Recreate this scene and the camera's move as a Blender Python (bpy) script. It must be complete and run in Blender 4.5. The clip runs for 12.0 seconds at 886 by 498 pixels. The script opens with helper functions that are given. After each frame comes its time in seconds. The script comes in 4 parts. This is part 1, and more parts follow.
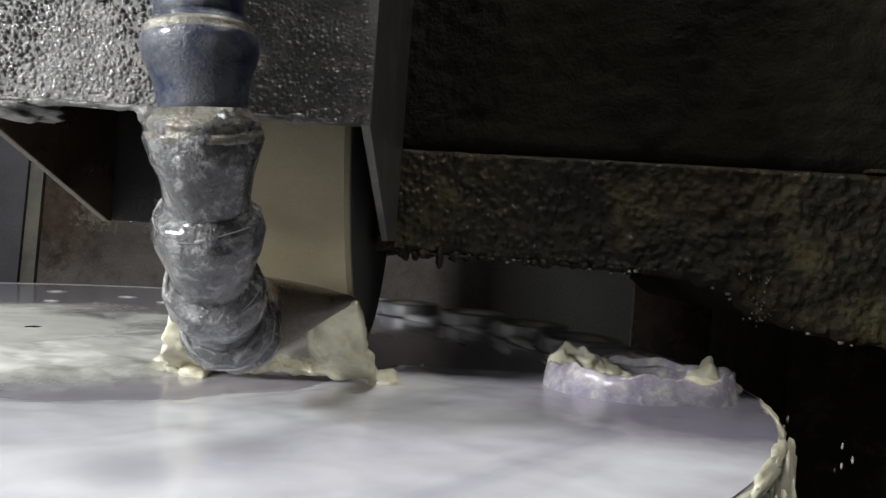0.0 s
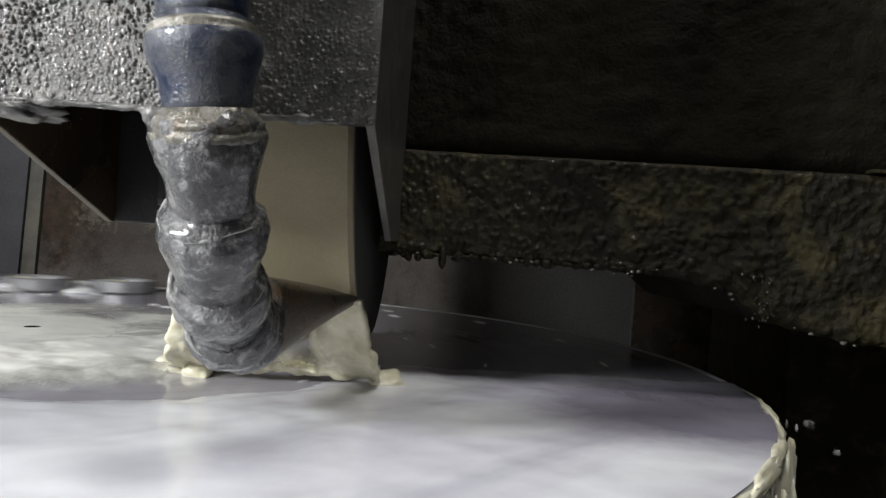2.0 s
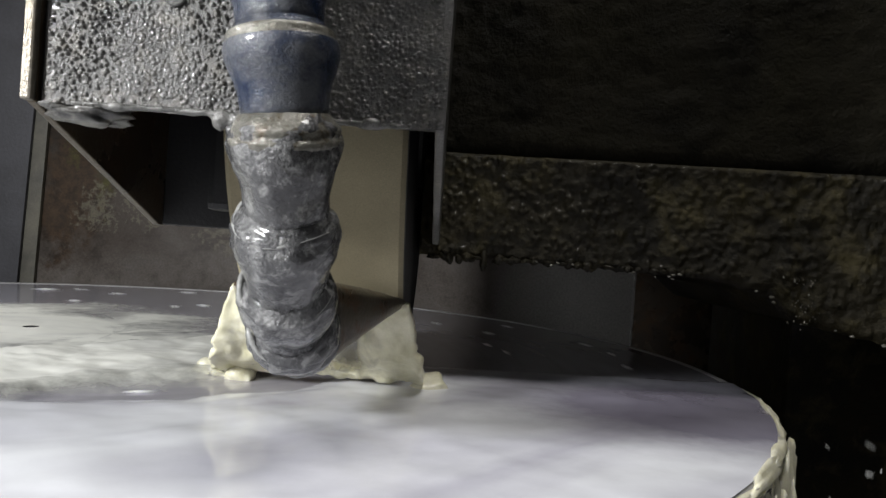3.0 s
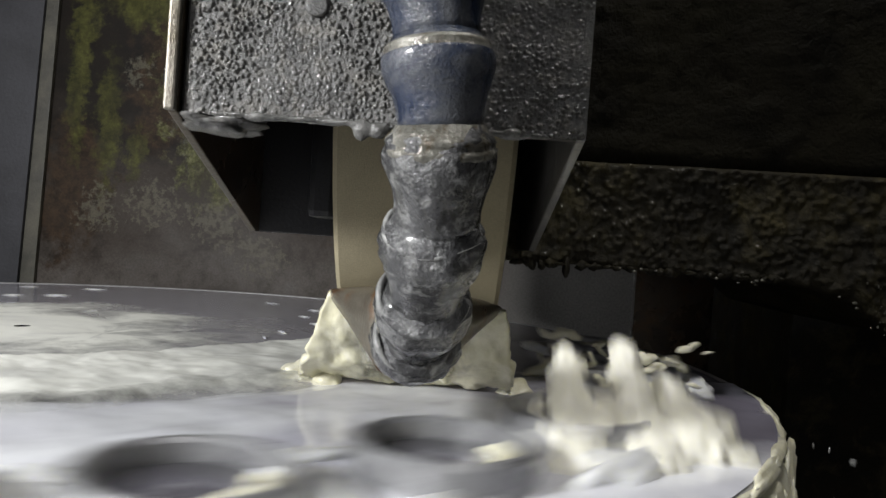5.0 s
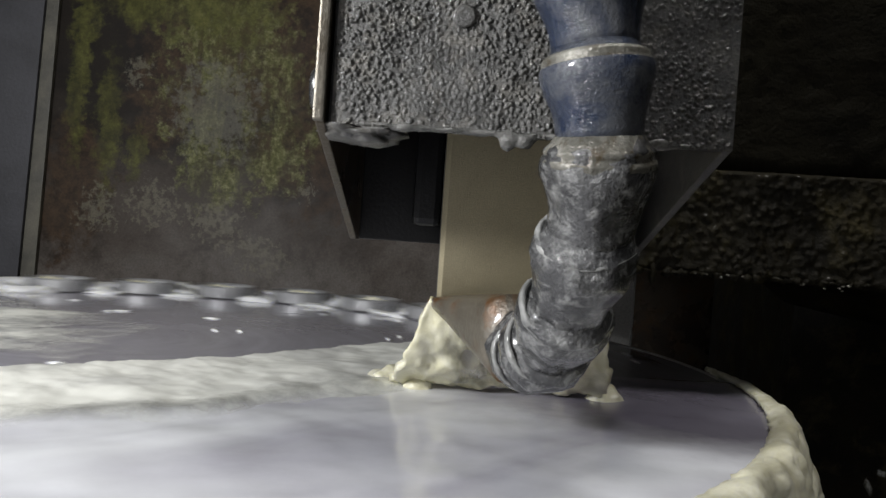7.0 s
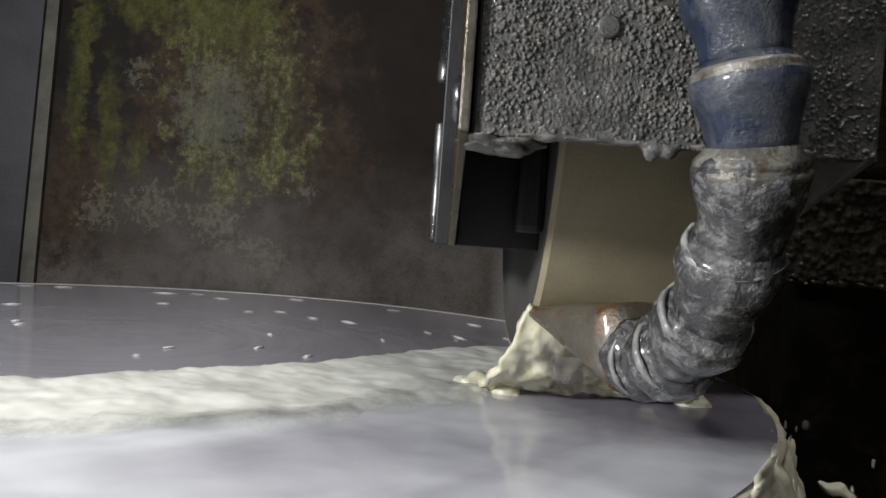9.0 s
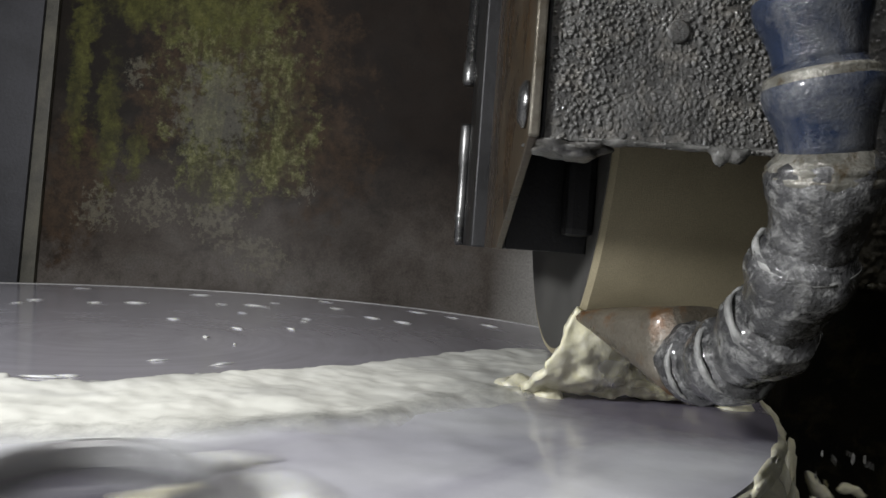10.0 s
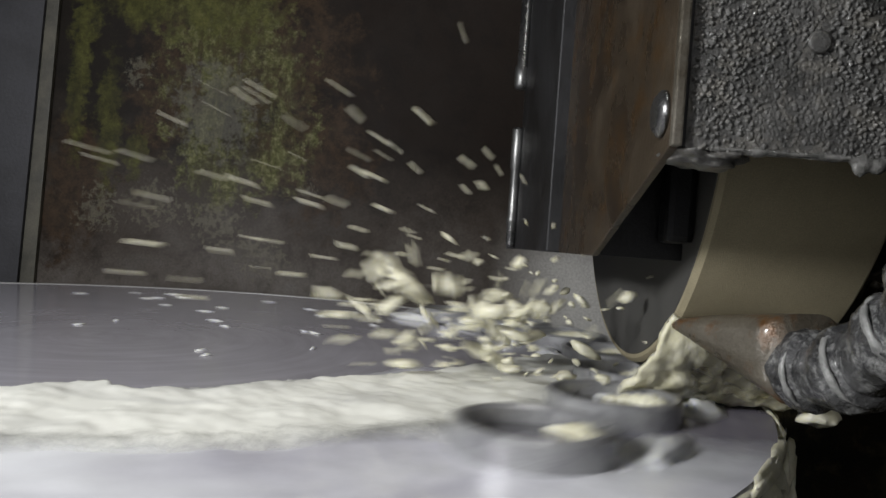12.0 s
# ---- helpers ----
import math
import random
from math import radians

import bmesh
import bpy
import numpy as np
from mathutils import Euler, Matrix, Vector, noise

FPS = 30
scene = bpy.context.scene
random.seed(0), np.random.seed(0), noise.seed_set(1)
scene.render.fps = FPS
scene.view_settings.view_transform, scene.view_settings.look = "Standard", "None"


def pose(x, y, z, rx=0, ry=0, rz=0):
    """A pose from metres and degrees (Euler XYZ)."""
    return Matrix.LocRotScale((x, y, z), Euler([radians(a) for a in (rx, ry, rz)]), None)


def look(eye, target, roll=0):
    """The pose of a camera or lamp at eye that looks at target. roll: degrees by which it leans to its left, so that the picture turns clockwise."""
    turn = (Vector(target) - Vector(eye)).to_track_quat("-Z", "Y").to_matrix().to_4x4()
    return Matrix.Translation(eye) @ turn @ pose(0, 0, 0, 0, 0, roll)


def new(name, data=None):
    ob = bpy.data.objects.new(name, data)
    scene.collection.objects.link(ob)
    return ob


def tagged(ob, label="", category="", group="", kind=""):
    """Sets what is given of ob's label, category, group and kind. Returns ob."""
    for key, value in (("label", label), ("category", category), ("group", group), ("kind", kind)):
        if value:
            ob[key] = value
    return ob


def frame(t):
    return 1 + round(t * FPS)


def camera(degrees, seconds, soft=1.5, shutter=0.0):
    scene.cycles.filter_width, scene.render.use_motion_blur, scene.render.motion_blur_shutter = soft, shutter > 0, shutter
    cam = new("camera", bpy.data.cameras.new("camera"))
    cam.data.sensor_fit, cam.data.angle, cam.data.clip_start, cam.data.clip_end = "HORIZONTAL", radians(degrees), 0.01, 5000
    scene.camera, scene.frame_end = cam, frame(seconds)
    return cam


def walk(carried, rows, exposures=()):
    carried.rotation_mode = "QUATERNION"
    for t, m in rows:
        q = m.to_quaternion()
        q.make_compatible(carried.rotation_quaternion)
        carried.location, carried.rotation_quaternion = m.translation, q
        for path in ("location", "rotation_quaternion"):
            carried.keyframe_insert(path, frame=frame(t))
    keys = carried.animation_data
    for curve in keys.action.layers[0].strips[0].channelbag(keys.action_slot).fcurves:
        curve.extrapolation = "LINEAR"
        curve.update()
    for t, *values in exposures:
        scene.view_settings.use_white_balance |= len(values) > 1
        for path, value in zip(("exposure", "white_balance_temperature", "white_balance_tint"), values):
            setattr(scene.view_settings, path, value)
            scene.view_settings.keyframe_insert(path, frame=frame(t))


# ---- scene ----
cam = camera(61.04, 12.0, shutter=0.22)
EYE = (0.0, 0.0, 0.0615)
SHOT = look(EYE, (0.0, 1.0, 0.0523), 4.08)
walk(cam, [(0.0, SHOT), (12.0, SHOT)], [(0.0, 0.27), (3.0, 0.34), (6.0, 0.09), (8.0, 0.05), (9.5, 0.03), (11.0, -0.12), (12.0, -0.15)])

# ---- world and light: a dim machine shop, one work lamp and an added overhead fill ----
world = bpy.data.worlds.new("shop")
world.use_nodes = True
world.node_tree.nodes["Background"].inputs[0].default_value = (0.62, 0.62, 0.64, 1)
world.node_tree.nodes["Background"].inputs[1].default_value = 0.5
scene.world = world


def area_lamp(name, eye, target, size, watts, colour):
    data = bpy.data.lights.new(name, "AREA")
    data.shape, data.size, data.energy, data.color = "DISK", size, watts, colour
    ob = new(name, data)
    ob.matrix_world = look(eye, target)
    return ob


area_lamp("work_lamp", (-0.46, -0.14, 0.26), (-0.02, 0.30, 0.05), 0.11, 5.4, (0.97, 0.98, 1.0))
# unseen fill from above, added to brighten the coolant on the right
area_lamp("overhead_lamp", (0.10, 0.10, 0.78), (0.08, 0.24, 0.0), 0.22, 2.5, (1.0, 0.98, 0.95))


# ---- materials ----
def tree(name):
    m = bpy.data.materials.new(name)
    m.use_nodes = True
    nt = m.node_tree
    return m, nt, nt.nodes["Principled BSDF"]


def node(nt, kind, **values):
    n = nt.nodes.new(kind)
    for key, value in values.items():
        if key in ("operation", "blend_type", "data_type", "feature", "noise_dimensions", "interpolation_type"):
            setattr(n, key, value)
        else:
            n.inputs[key.replace("_", " ")].default_value = value
    return n


def noise_at(nt, vec, scale, detail=6.0, rough=0.6, dist=0.0):
    n = node(nt, "ShaderNodeTexNoise", Scale=scale, Detail=detail, Roughness=rough, Distortion=dist)
    nt.links.new(vec, n.inputs["Vector"])
    return n.outputs["Fac"]


def ramp(nt, fac, stops):
    r = nt.nodes.new("ShaderNodeValToRGB")
    els = r.color_ramp.elements
    while len(els) < len(stops):
        els.new(0.5)
    for el, (p, c) in zip(els, stops):
        el.position = p
        el.color = (*c, 1) if len(c) == 3 else c
    nt.links.new(fac, r.inputs["Fac"])
    return r.outputs["Color"]


def mix(nt, fac, a, b, kind="MIX"):
    n = nt.nodes.new("ShaderNodeMixRGB")
    n.blend_type = kind
    for sock, v in zip(n.inputs, (fac, a, b)):
        if isinstance(v, (int, float)):
            sock.default_value = v
        elif isinstance(v, tuple):
            sock.default_value = (*v, 1)
        else:
            nt.links.new(v, sock)
    return n.outputs["Color"]


def bump(nt, bsdf, height, strength, distance):
    b = node(nt, "ShaderNodeBump", Strength=strength, Distance=distance)
    nt.links.new(height, b.inputs["Height"])
    nt.links.new(b.outputs["Normal"], bsdf.inputs["Normal"])


def coords(nt):
    return nt.nodes.new("ShaderNodeTexCoord").outputs["Object"]


def worn(name, dark, light, scale, rough=(0.35, 0.7), metal=0.0, grain=900.0, relief=0.0006, stain=None, clear=0.5):
    """A surface that varies between two colours at two scales, with a third as stains."""
    m, nt, b = tree(name)
    v = coords(nt)
    big = noise_at(nt, v, scale, 8, 0.65, 0.3)
    fine = noise_at(nt, v, grain, 4, 0.6)
    c = ramp(nt, big, [(0.35, dark), (0.68, light)])
    if stain:
        s = ramp(nt, noise_at(nt, v, scale * 2.3, 9, 0.7, 0.25), [(clear, (0, 0, 0)), (clear + 0.16, (1, 1, 1))])
        c = mix(nt, s, c, stain)
    c = mix(nt, 0.35, c, ramp(nt, fine, [(0.3, (0.25, 0.25, 0.25)), (0.7, (1, 1, 1))]), "MULTIPLY")
    nt.links.new(c, b.inputs["Base Color"])
    r = ramp(nt, big, [(0.3, (rough[0],) * 3), (0.7, (rough[1],) * 3)])
    nt.links.new(r, b.inputs["Roughness"])
    b.inputs["Metallic"].default_value = metal
    bump(nt, b, fine, 0.6, relief)
    return m


def plain(name, colour, rough=0.4, metal=0.0):
    return worn(name, tuple(0.75 * c for c in colour), colour, 40.0, (rough * 0.8, min(1, rough * 1.2)), metal, 1500.0, 0.0002)


CRUST = worn("gritty_black_crust", (0.045, 0.044, 0.041), (0.115, 0.112, 0.104), 60.0, (0.26, 0.48), 0.0, 1400.0, 0.0008, (0.16, 0.15, 0.13))
CAST = worn("oily_cast_iron", (0.008, 0.007, 0.004), (0.030, 0.025, 0.013), 18.0, (0.4, 0.8), 0.0, 420.0, 0.0022, (0.055, 0.046, 0.02))
BLACKCAST = worn("black_oily_casting", (0.007, 0.0065, 0.005), (0.019, 0.017, 0.011), 18.0, (0.38, 0.75), 0.0, 500.0, 0.002)
for dull, level in ((CAST, 0.16), (BLACKCAST, 0.03)):
    dull.node_tree.nodes["Principled BSDF"].inputs["Specular IOR Level"].default_value = level
DARKPLATE = worn("dark_oily_steel", (0.012, 0.012, 0.012), (0.03, 0.03, 0.032), 14.0, (0.3, 0.6), 0.3, 800.0, 0.0003)
BROWNPLATE = worn("wet_rusty_steel", (0.035, 0.024, 0.015), (0.11, 0.085, 0.058), 22.0, (0.18, 0.4), 0.5, 500.0, 0.0003, (0.09, 0.05, 0.02))
STEEL = worn("wet_bare_steel", (0.16, 0.16, 0.16), (0.3, 0.3, 0.29), 50.0, (0.2, 0.4), 0.9, 1200.0, 0.0002)
STRIP = worn("grimy_olive_strip", (0.045, 0.042, 0.031), (0.12, 0.112, 0.085), 30.0, (0.4, 0.7), 0.0, 500.0, 0.0006)
PANEL = worn("grey_painted_panel", (0.018, 0.018, 0.021), (0.042, 0.042, 0.049), 12.0, (0.4, 0.6), 0.0, 300.0, 0.0004)
EDGE = worn("worn_edge_steel", (0.10, 0.085, 0.06), (0.26, 0.24, 0.2), 60.0, (0.25, 0.45), 0.6, 900.0, 0.0004)
LIT_RIM = worn("lit_rim_steel", (0.4, 0.4, 0.4), (0.62, 0.61, 0.6), 40.0, (0.3, 0.5), 0.2, 1200.0, 0.0002)
RINGSTEEL = worn("ground_ring_steel", (0.27, 0.27, 0.28), (0.50, 0.50, 0.50), 70.0, (0.24, 0.40), 0.45, 2000.0, 0.0001)
WHEEL = worn("tan_abrasive", (0.27, 0.235, 0.15), (0.39, 0.34, 0.22), 15.0, (0.75, 0.95), 0.0, 2200.0, 0.0004)
WHEELSIDE = worn("grey_abrasive_side", (0.04, 0.039, 0.036), (0.08, 0.077, 0.07), 14.0, (0.6, 0.9), 0.0, 2000.0, 0.0004)
HOSEGREY = worn("grimy_grey_hose", (0.022, 0.022, 0.023), (0.105, 0.105, 0.105), 90.0, (0.08, 0.34), 0.0, 900.0, 0.0014, (0.30, 0.30, 0.29))
HOSEBLUE = worn("grimy_blue_hose", (0.006, 0.013, 0.036), (0.016, 0.030, 0.066), 22.0, (0.1, 0.3), 0.0, 1300.0, 0.0006, (0.095, 0.10, 0.11), 0.42)
WETRING = worn("wet_grey_collar", (0.13, 0.125, 0.105), (0.32, 0.31, 0.27), 120.0, (0.1, 0.3), 0.3, 900.0, 0.0008, (0.07, 0.05, 0.025))
POOL = worn("shaded_coolant", (0.07, 0.065, 0.085), (0.15, 0.145, 0.175), 45.0, (0.05, 0.12), 0.0, 300.0, 0.0003, (0.3, 0.3, 0.31))
SLIME = worn("pale_slime", (0.16, 0.16, 0.155), (0.42, 0.42, 0.40), 120.0, (0.08, 0.3), 0.0, 700.0, 0.0008)
LIPGREY = worn("grey_wet_slime", (0.07, 0.07, 0.065), (0.24, 0.235, 0.22), 160.0, (0.1, 0.3), 0.0, 900.0, 0.0008)
NOZZLE = worn("brown_nozzle_sheet", (0.07, 0.06, 0.045), (0.17, 0.15, 0.115), 40.0, (0.2, 0.45), 0.25, 900.0, 0.0005, (0.13, 0.06, 0.02))


# a running film of coolant makes these glisten
for wet, film in ((HOSEGREY, 0.6), (HOSEBLUE, 0.5), (CRUST, 0.45), (NOZZLE, 0.4), (CAST, 0.10)):
    shader = next(n for n in wet.node_tree.nodes if n.type == "BSDF_PRINCIPLED")
    shader.inputs["Coat Weight"].default_value = film
    shader.inputs["Coat Roughness"].default_value = 0.1


def make_wall():
    m, nt, b = tree("stained_painted_sheet")
    v = coords(nt)
    sep = nt.nodes.new("ShaderNodeSeparateXYZ")
    nt.links.new(v, sep.inputs[0])
    # wander the coordinates, so that no stain keeps a smooth outline
    drift = node(nt, "ShaderNodeTexNoise", Scale=46.0, Detail=12.0, Roughness=0.74)
    nt.links.new(v, drift.inputs["Vector"])
    wander = node(nt, "ShaderNodeVectorMath", operation="MULTIPLY_ADD")
    nt.links.new(drift.outputs["Color"], wander.inputs[0])
    wander.inputs[1].default_value = (0.05, 0.0, 0.09)
    nt.links.new(v, wander.inputs[2])

    def stains(spots):
        """The nearest of several soft ovals: 1 in the middle, 0 at the edge. x, z, half width, half height."""
        best = None
        for x, z, rx, rz in spots:
            away = node(nt, "ShaderNodeVectorMath", operation="MULTIPLY_ADD")
            nt.links.new(wander.outputs[0], away.inputs[0])
            away.inputs[1].default_value = (1 / rx, 0, 1 / rz)
            away.inputs[2].default_value = (-(x + 0.025) / rx, 0, -(z + 0.04) / rz)
            far = node(nt, "ShaderNodeVectorMath", operation="LENGTH")
            nt.links.new(away.outputs[0], far.inputs[0])
            near = node(nt, "ShaderNodeMapRange", From_Min=1.25, From_Max=0.25)
            nt.links.new(far.outputs["Value"], near.inputs["Value"])
            if best is None:
                best = near.outputs[0]
            else:
                top = node(nt, "ShaderNodeMath", operation="MAXIMUM")
                nt.links.new(best, top.inputs[0])
                nt.links.new(near.outputs[0], top.inputs[1])
                best = top.outputs[0]
        return best

    def broken(zone, scale, low, high, share=0.5, most=0.9):
        rag = ramp(nt, noise_at(nt, v, scale, 14, 0.72, 0.15), [(0.3, (0, 0, 0)), (0.7, (1, 1, 1))])
        f = mix(nt, share, zone, rag)
        return mix(nt, 1.0, ramp(nt, f, [(low, (0, 0, 0)), (high, (most,) * 3)]), ramp(nt, zone, [(0.0, (0, 0, 0)), (0.12, (1, 1, 1))]), "MULTIPLY")

    # grey low down: the table's bounce light, put into the base colour
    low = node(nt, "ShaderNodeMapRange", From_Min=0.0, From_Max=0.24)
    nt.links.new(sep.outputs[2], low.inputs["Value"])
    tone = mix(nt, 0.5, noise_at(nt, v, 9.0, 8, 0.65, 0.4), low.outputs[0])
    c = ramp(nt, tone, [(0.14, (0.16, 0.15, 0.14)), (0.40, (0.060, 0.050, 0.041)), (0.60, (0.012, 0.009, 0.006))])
    # the base turns darker brown upwards and to the right
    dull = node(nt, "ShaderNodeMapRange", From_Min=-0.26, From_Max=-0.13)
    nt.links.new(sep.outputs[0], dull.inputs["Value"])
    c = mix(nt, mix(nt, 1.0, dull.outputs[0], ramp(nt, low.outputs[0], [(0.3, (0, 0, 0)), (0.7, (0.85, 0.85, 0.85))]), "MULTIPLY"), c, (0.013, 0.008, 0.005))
    rust = stains([(-0.298, 0.25, 0.05, 0.05), (-0.30, 0.19, 0.06, 0.06), (-0.20, 0.25, 0.12, 0.09), (-0.40, 0.10, 0.05, 0.10), (-0.15, 0.15, 0.08, 0.09)])
    c = mix(nt, broken(rust, 30.0, 0.42, 0.6), c, ramp(nt, noise_at(nt, v, 90.0, 9, 0.7), [(0.35, (0.02, 0.013, 0.007)), (0.65, (0.062, 0.038, 0.02))]))
    c = mix(nt, 0.8, c, ramp(nt, noise_at(nt, v, 26.0, 14, 0.72, 0.3), [(0.32, (0.30, 0.26, 0.22)), (0.5, (0.85, 0.8, 0.76)), (0.68, (1, 1, 1))]), "MULTIPLY")
    paint = stains([(-0.228, 0.205, 0.085, 0.10), (-0.240, 0.27, 0.075, 0.06), (-0.242, 0.13, 0.05, 0.05), (-0.19, 0.16, 0.05, 0.06)])
    run = node(nt, "ShaderNodeMapping")
    run.inputs["Scale"].default_value = (42.0, 42.0, 9.0)
    nt.links.new(v, run.inputs["Vector"])
    worn_off = ramp(nt, mix(nt, 0.5, noise_at(nt, run.outputs[0], 1.0, 14, 0.7, 0.4), noise_at(nt, v, 34.0, 14, 0.74, 0.2)), [(0.44, (0.12, 0.12, 0.12)), (0.54, (1, 1, 1))])
    c = mix(nt, mix(nt, 1.0, broken(paint, 60.0, 0.38, 0.54, 0.56, 0.9), worn_off, "MULTIPLY"), c, ramp(nt, noise_at(nt, v, 150.0, 10, 0.75), [(0.34, (0.03, 0.031, 0.009)), (0.5, (0.098, 0.100, 0.034)), (0.66, (0.25, 0.25, 0.13))]))
    pale = stains([(-0.25, 0.19, 0.055, 0.06)])
    c = mix(nt, broken(pale, 80.0, 0.45, 0.6, 0.6, 0.5), c, (0.13, 0.125, 0.105))
    green = stains([(-0.398, 0.23, 0.013, 0.11), (-0.389, 0.31, 0.018, 0.05), (-0.364, 0.165, 0.015, 0.085), (-0.333, 0.14, 0.011, 0.035), (-0.33, 0.30, 0.05, 0.035), (-0.27, 0.29, 0.07, 0.03), (-0.24, 0.30, 0.06, 0.05)])
    c = mix(nt, mix(nt, 0.7, broken(green, 60.0, 0.34, 0.60, 0.52, 0.85), worn_off, "MULTIPLY"), c, ramp(nt, noise_at(nt, v, 70.0, 9, 0.7), [(0.36, (0.030, 0.031, 0.006)), (0.64, (0.10, 0.10, 0.024))]))
    chips = stains([(-0.37, 0.076, 0.022, 0.024), (-0.311, 0.084, 0.028, 0.026), (-0.247, 0.072, 0.03, 0.022), (-0.206, 0.046, 0.03, 0.014), (-0.187, 0.03, 0.03, 0.014), (-0.15, 0.11, 0.012, 0.014), (-0.335, 0.225, 0.014, 0.012)])
    c = mix(nt, broken(chips, 130.0, 0.46, 0.62, 0.8, 0.5), c, (0.15, 0.14, 0.10))
    # low right end paler: light on the wall under the housing, put into colour
    gap_light = node(nt, "ShaderNodeMapRange", From_Min=0.05, From_Max=0.14)
    nt.links.new(sep.outputs[0], gap_light.inputs["Value"])
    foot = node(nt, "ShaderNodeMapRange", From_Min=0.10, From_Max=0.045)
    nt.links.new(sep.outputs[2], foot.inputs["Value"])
    c = mix(nt, mix(nt, 1.0, gap_light.outputs[0], foot.outputs[0], "MULTIPLY"), c, ramp(nt, noise_at(nt, v, 14.0, 8, 0.6), [(0.3, (0.42, 0.41, 0.39)), (0.7, (0.55, 0.54, 0.51))]))
    c = mix(nt, 0.5, c, ramp(nt, noise_at(nt, v, 420.0, 6, 0.7), [(0.35, (0.4,) * 3), (0.6, (1, 1, 1))]), "MULTIPLY")
    nt.links.new(c, b.inputs["Base Color"])
    nt.links.new(mix(nt, 0.3, ramp(nt, low.outputs[0], [(0.1, (0.3,) * 3), (0.6, (0.6,) * 3)]), noise_at(nt, v, 25.0)), b.inputs["Roughness"])
    b.inputs["Specular IOR Level"].default_value = 0.14
    bump(nt, b, mix(nt, paint, (0.5, 0.5, 0.5), noise_at(nt, v, 200.0, 10, 0.75)), 0.5, 0.0012)
    return m


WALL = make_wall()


def polar(nt, cx, cy, turns, rings):
    """Coordinates that run round a centre, so that streaks follow the table's turning."""
    sep = nt.nodes.new("ShaderNodeSeparateXYZ")
    nt.links.new(coords(nt), sep.inputs[0])
    dx = node(nt, "ShaderNodeMath", operation="SUBTRACT")
    dy = node(nt, "ShaderNodeMath", operation="SUBTRACT")
    for d, out, c in ((dx, 0, cx), (dy, 1, cy)):
        nt.links.new(sep.outputs[out], d.inputs[0])
        d.inputs[1].default_value = c
    comb = nt.nodes.new("ShaderNodeCombineXYZ")
    nt.links.new(dx.outputs[0], comb.inputs[0])
    nt.links.new(dy.outputs[0], comb.inputs[1])
    ln = node(nt, "ShaderNodeVectorMath", operation="LENGTH")
    nt.links.new(comb.outputs[0], ln.inputs[0])
    ang = node(nt, "ShaderNodeMath", operation="ARCTAN2")
    nt.links.new(dy.outputs[0], ang.inputs[0])
    nt.links.new(dx.outputs[0], ang.inputs[1])
    out = nt.nodes.new("ShaderNodeCombineXYZ")
    for sock, k, i in ((ang.outputs[0], turns, 0), (ln.outputs["Value"], rings, 1)):
        mul = node(nt, "ShaderNodeMath", operation="MULTIPLY")
        nt.links.new(sock, mul.inputs[0])
        mul.inputs[1].default_value = k
        nt.links.new(mul.outputs[0], out.inputs[i])
    return out.outputs[0]


TABLE_X, TABLE_Y, TABLE_R, RING_R = -0.1694, 0.3944, 0.32, 0.2632


def make_foam(name, cx, cy, low, high, water=(0.30, 0.29, 0.34), froth=(0.80, 0.80, 0.76), gloss=0.07, relief=0.0004, covers=0.3, thin=None):
    """Coolant: a milky film with froth in streaks that follow the turning."""
    m, nt, b = tree(name)
    p = polar(nt, cx, cy, 1.5, 17.0)
    streak = noise_at(nt, p, 1.0, 3, 0.5, 0.9)
    fine = noise_at(nt, coords(nt), 160.0, 7, 0.65)
    f = mix(nt, 0.09, streak, fine)
    c = ramp(nt, f, [(low, water), (high, froth)])
    if thin:
        # thin film where the stream parts; the dark housing's reflection is painted in
        at = node(nt, "ShaderNodeVectorMath", operation="MULTIPLY_ADD")
        nt.links.new(coords(nt), at.inputs[0])
        at.inputs[1].default_value = (1 / thin[2], 1 / thin[3], 0)
        at.inputs[2].default_value = (-thin[0] / thin[2], -thin[1] / thin[3], 0)
        far = node(nt, "ShaderNodeVectorMath", operation="LENGTH")
        nt.links.new(at.outputs[0], far.inputs[0])
        wide = node(nt, "ShaderNodeMapRange", From_Min=1.3, From_Max=0.2)
        nt.links.new(far.outputs["Value"], wide.inputs["Value"])
        mirrored = ramp(nt, mix(nt, 0.4, wide.outputs[0], mix(nt, 0.4, streak, fine)), [(0.28, (0, 0, 0)), (0.62, (0.9, 0.9, 0.9))])
        c = mix(nt, mirrored, c, (0.15, 0.135, 0.18))
    nt.links.new(c, b.inputs["Base Color"])
    nt.links.new(ramp(nt, f, [(low, (gloss,) * 3), (high, (gloss + 0.2,) * 3)]), b.inputs["Roughness"])
    b.inputs["IOR"].default_value = 1.4
    bump(nt, b, mix(nt, 0.3, streak, fine), 0.25, relief)
    if covers:
        # where the layer thins out it breaks into patches
        att = nt.nodes.new("ShaderNodeAttribute")
        att.attribute_name = "cover"
        broken = node(nt, "ShaderNodeMath", operation="ADD")
        nt.links.new(att.outputs["Fac"], broken.inputs[0])
        nt.links.new(mix(nt, 0.45, streak, noise_at(nt, coords(nt), 110.0, 9, 0.7, 0.3)), broken.inputs[1])
        nt.links.new(ramp(nt, broken.outputs[0], [(0.58, (0, 0, 0)), (0.58 + covers, (1, 1, 1))]), b.inputs["Alpha"])
    return m


FILM = make_foam("milky_coolant_film", TABLE_X, TABLE_Y, 0.30, 0.66, (0.39, 0.38, 0.44), (0.75, 0.76, 0.78), 0.05, thin=(0.105, 0.300, 0.085, 0.070))
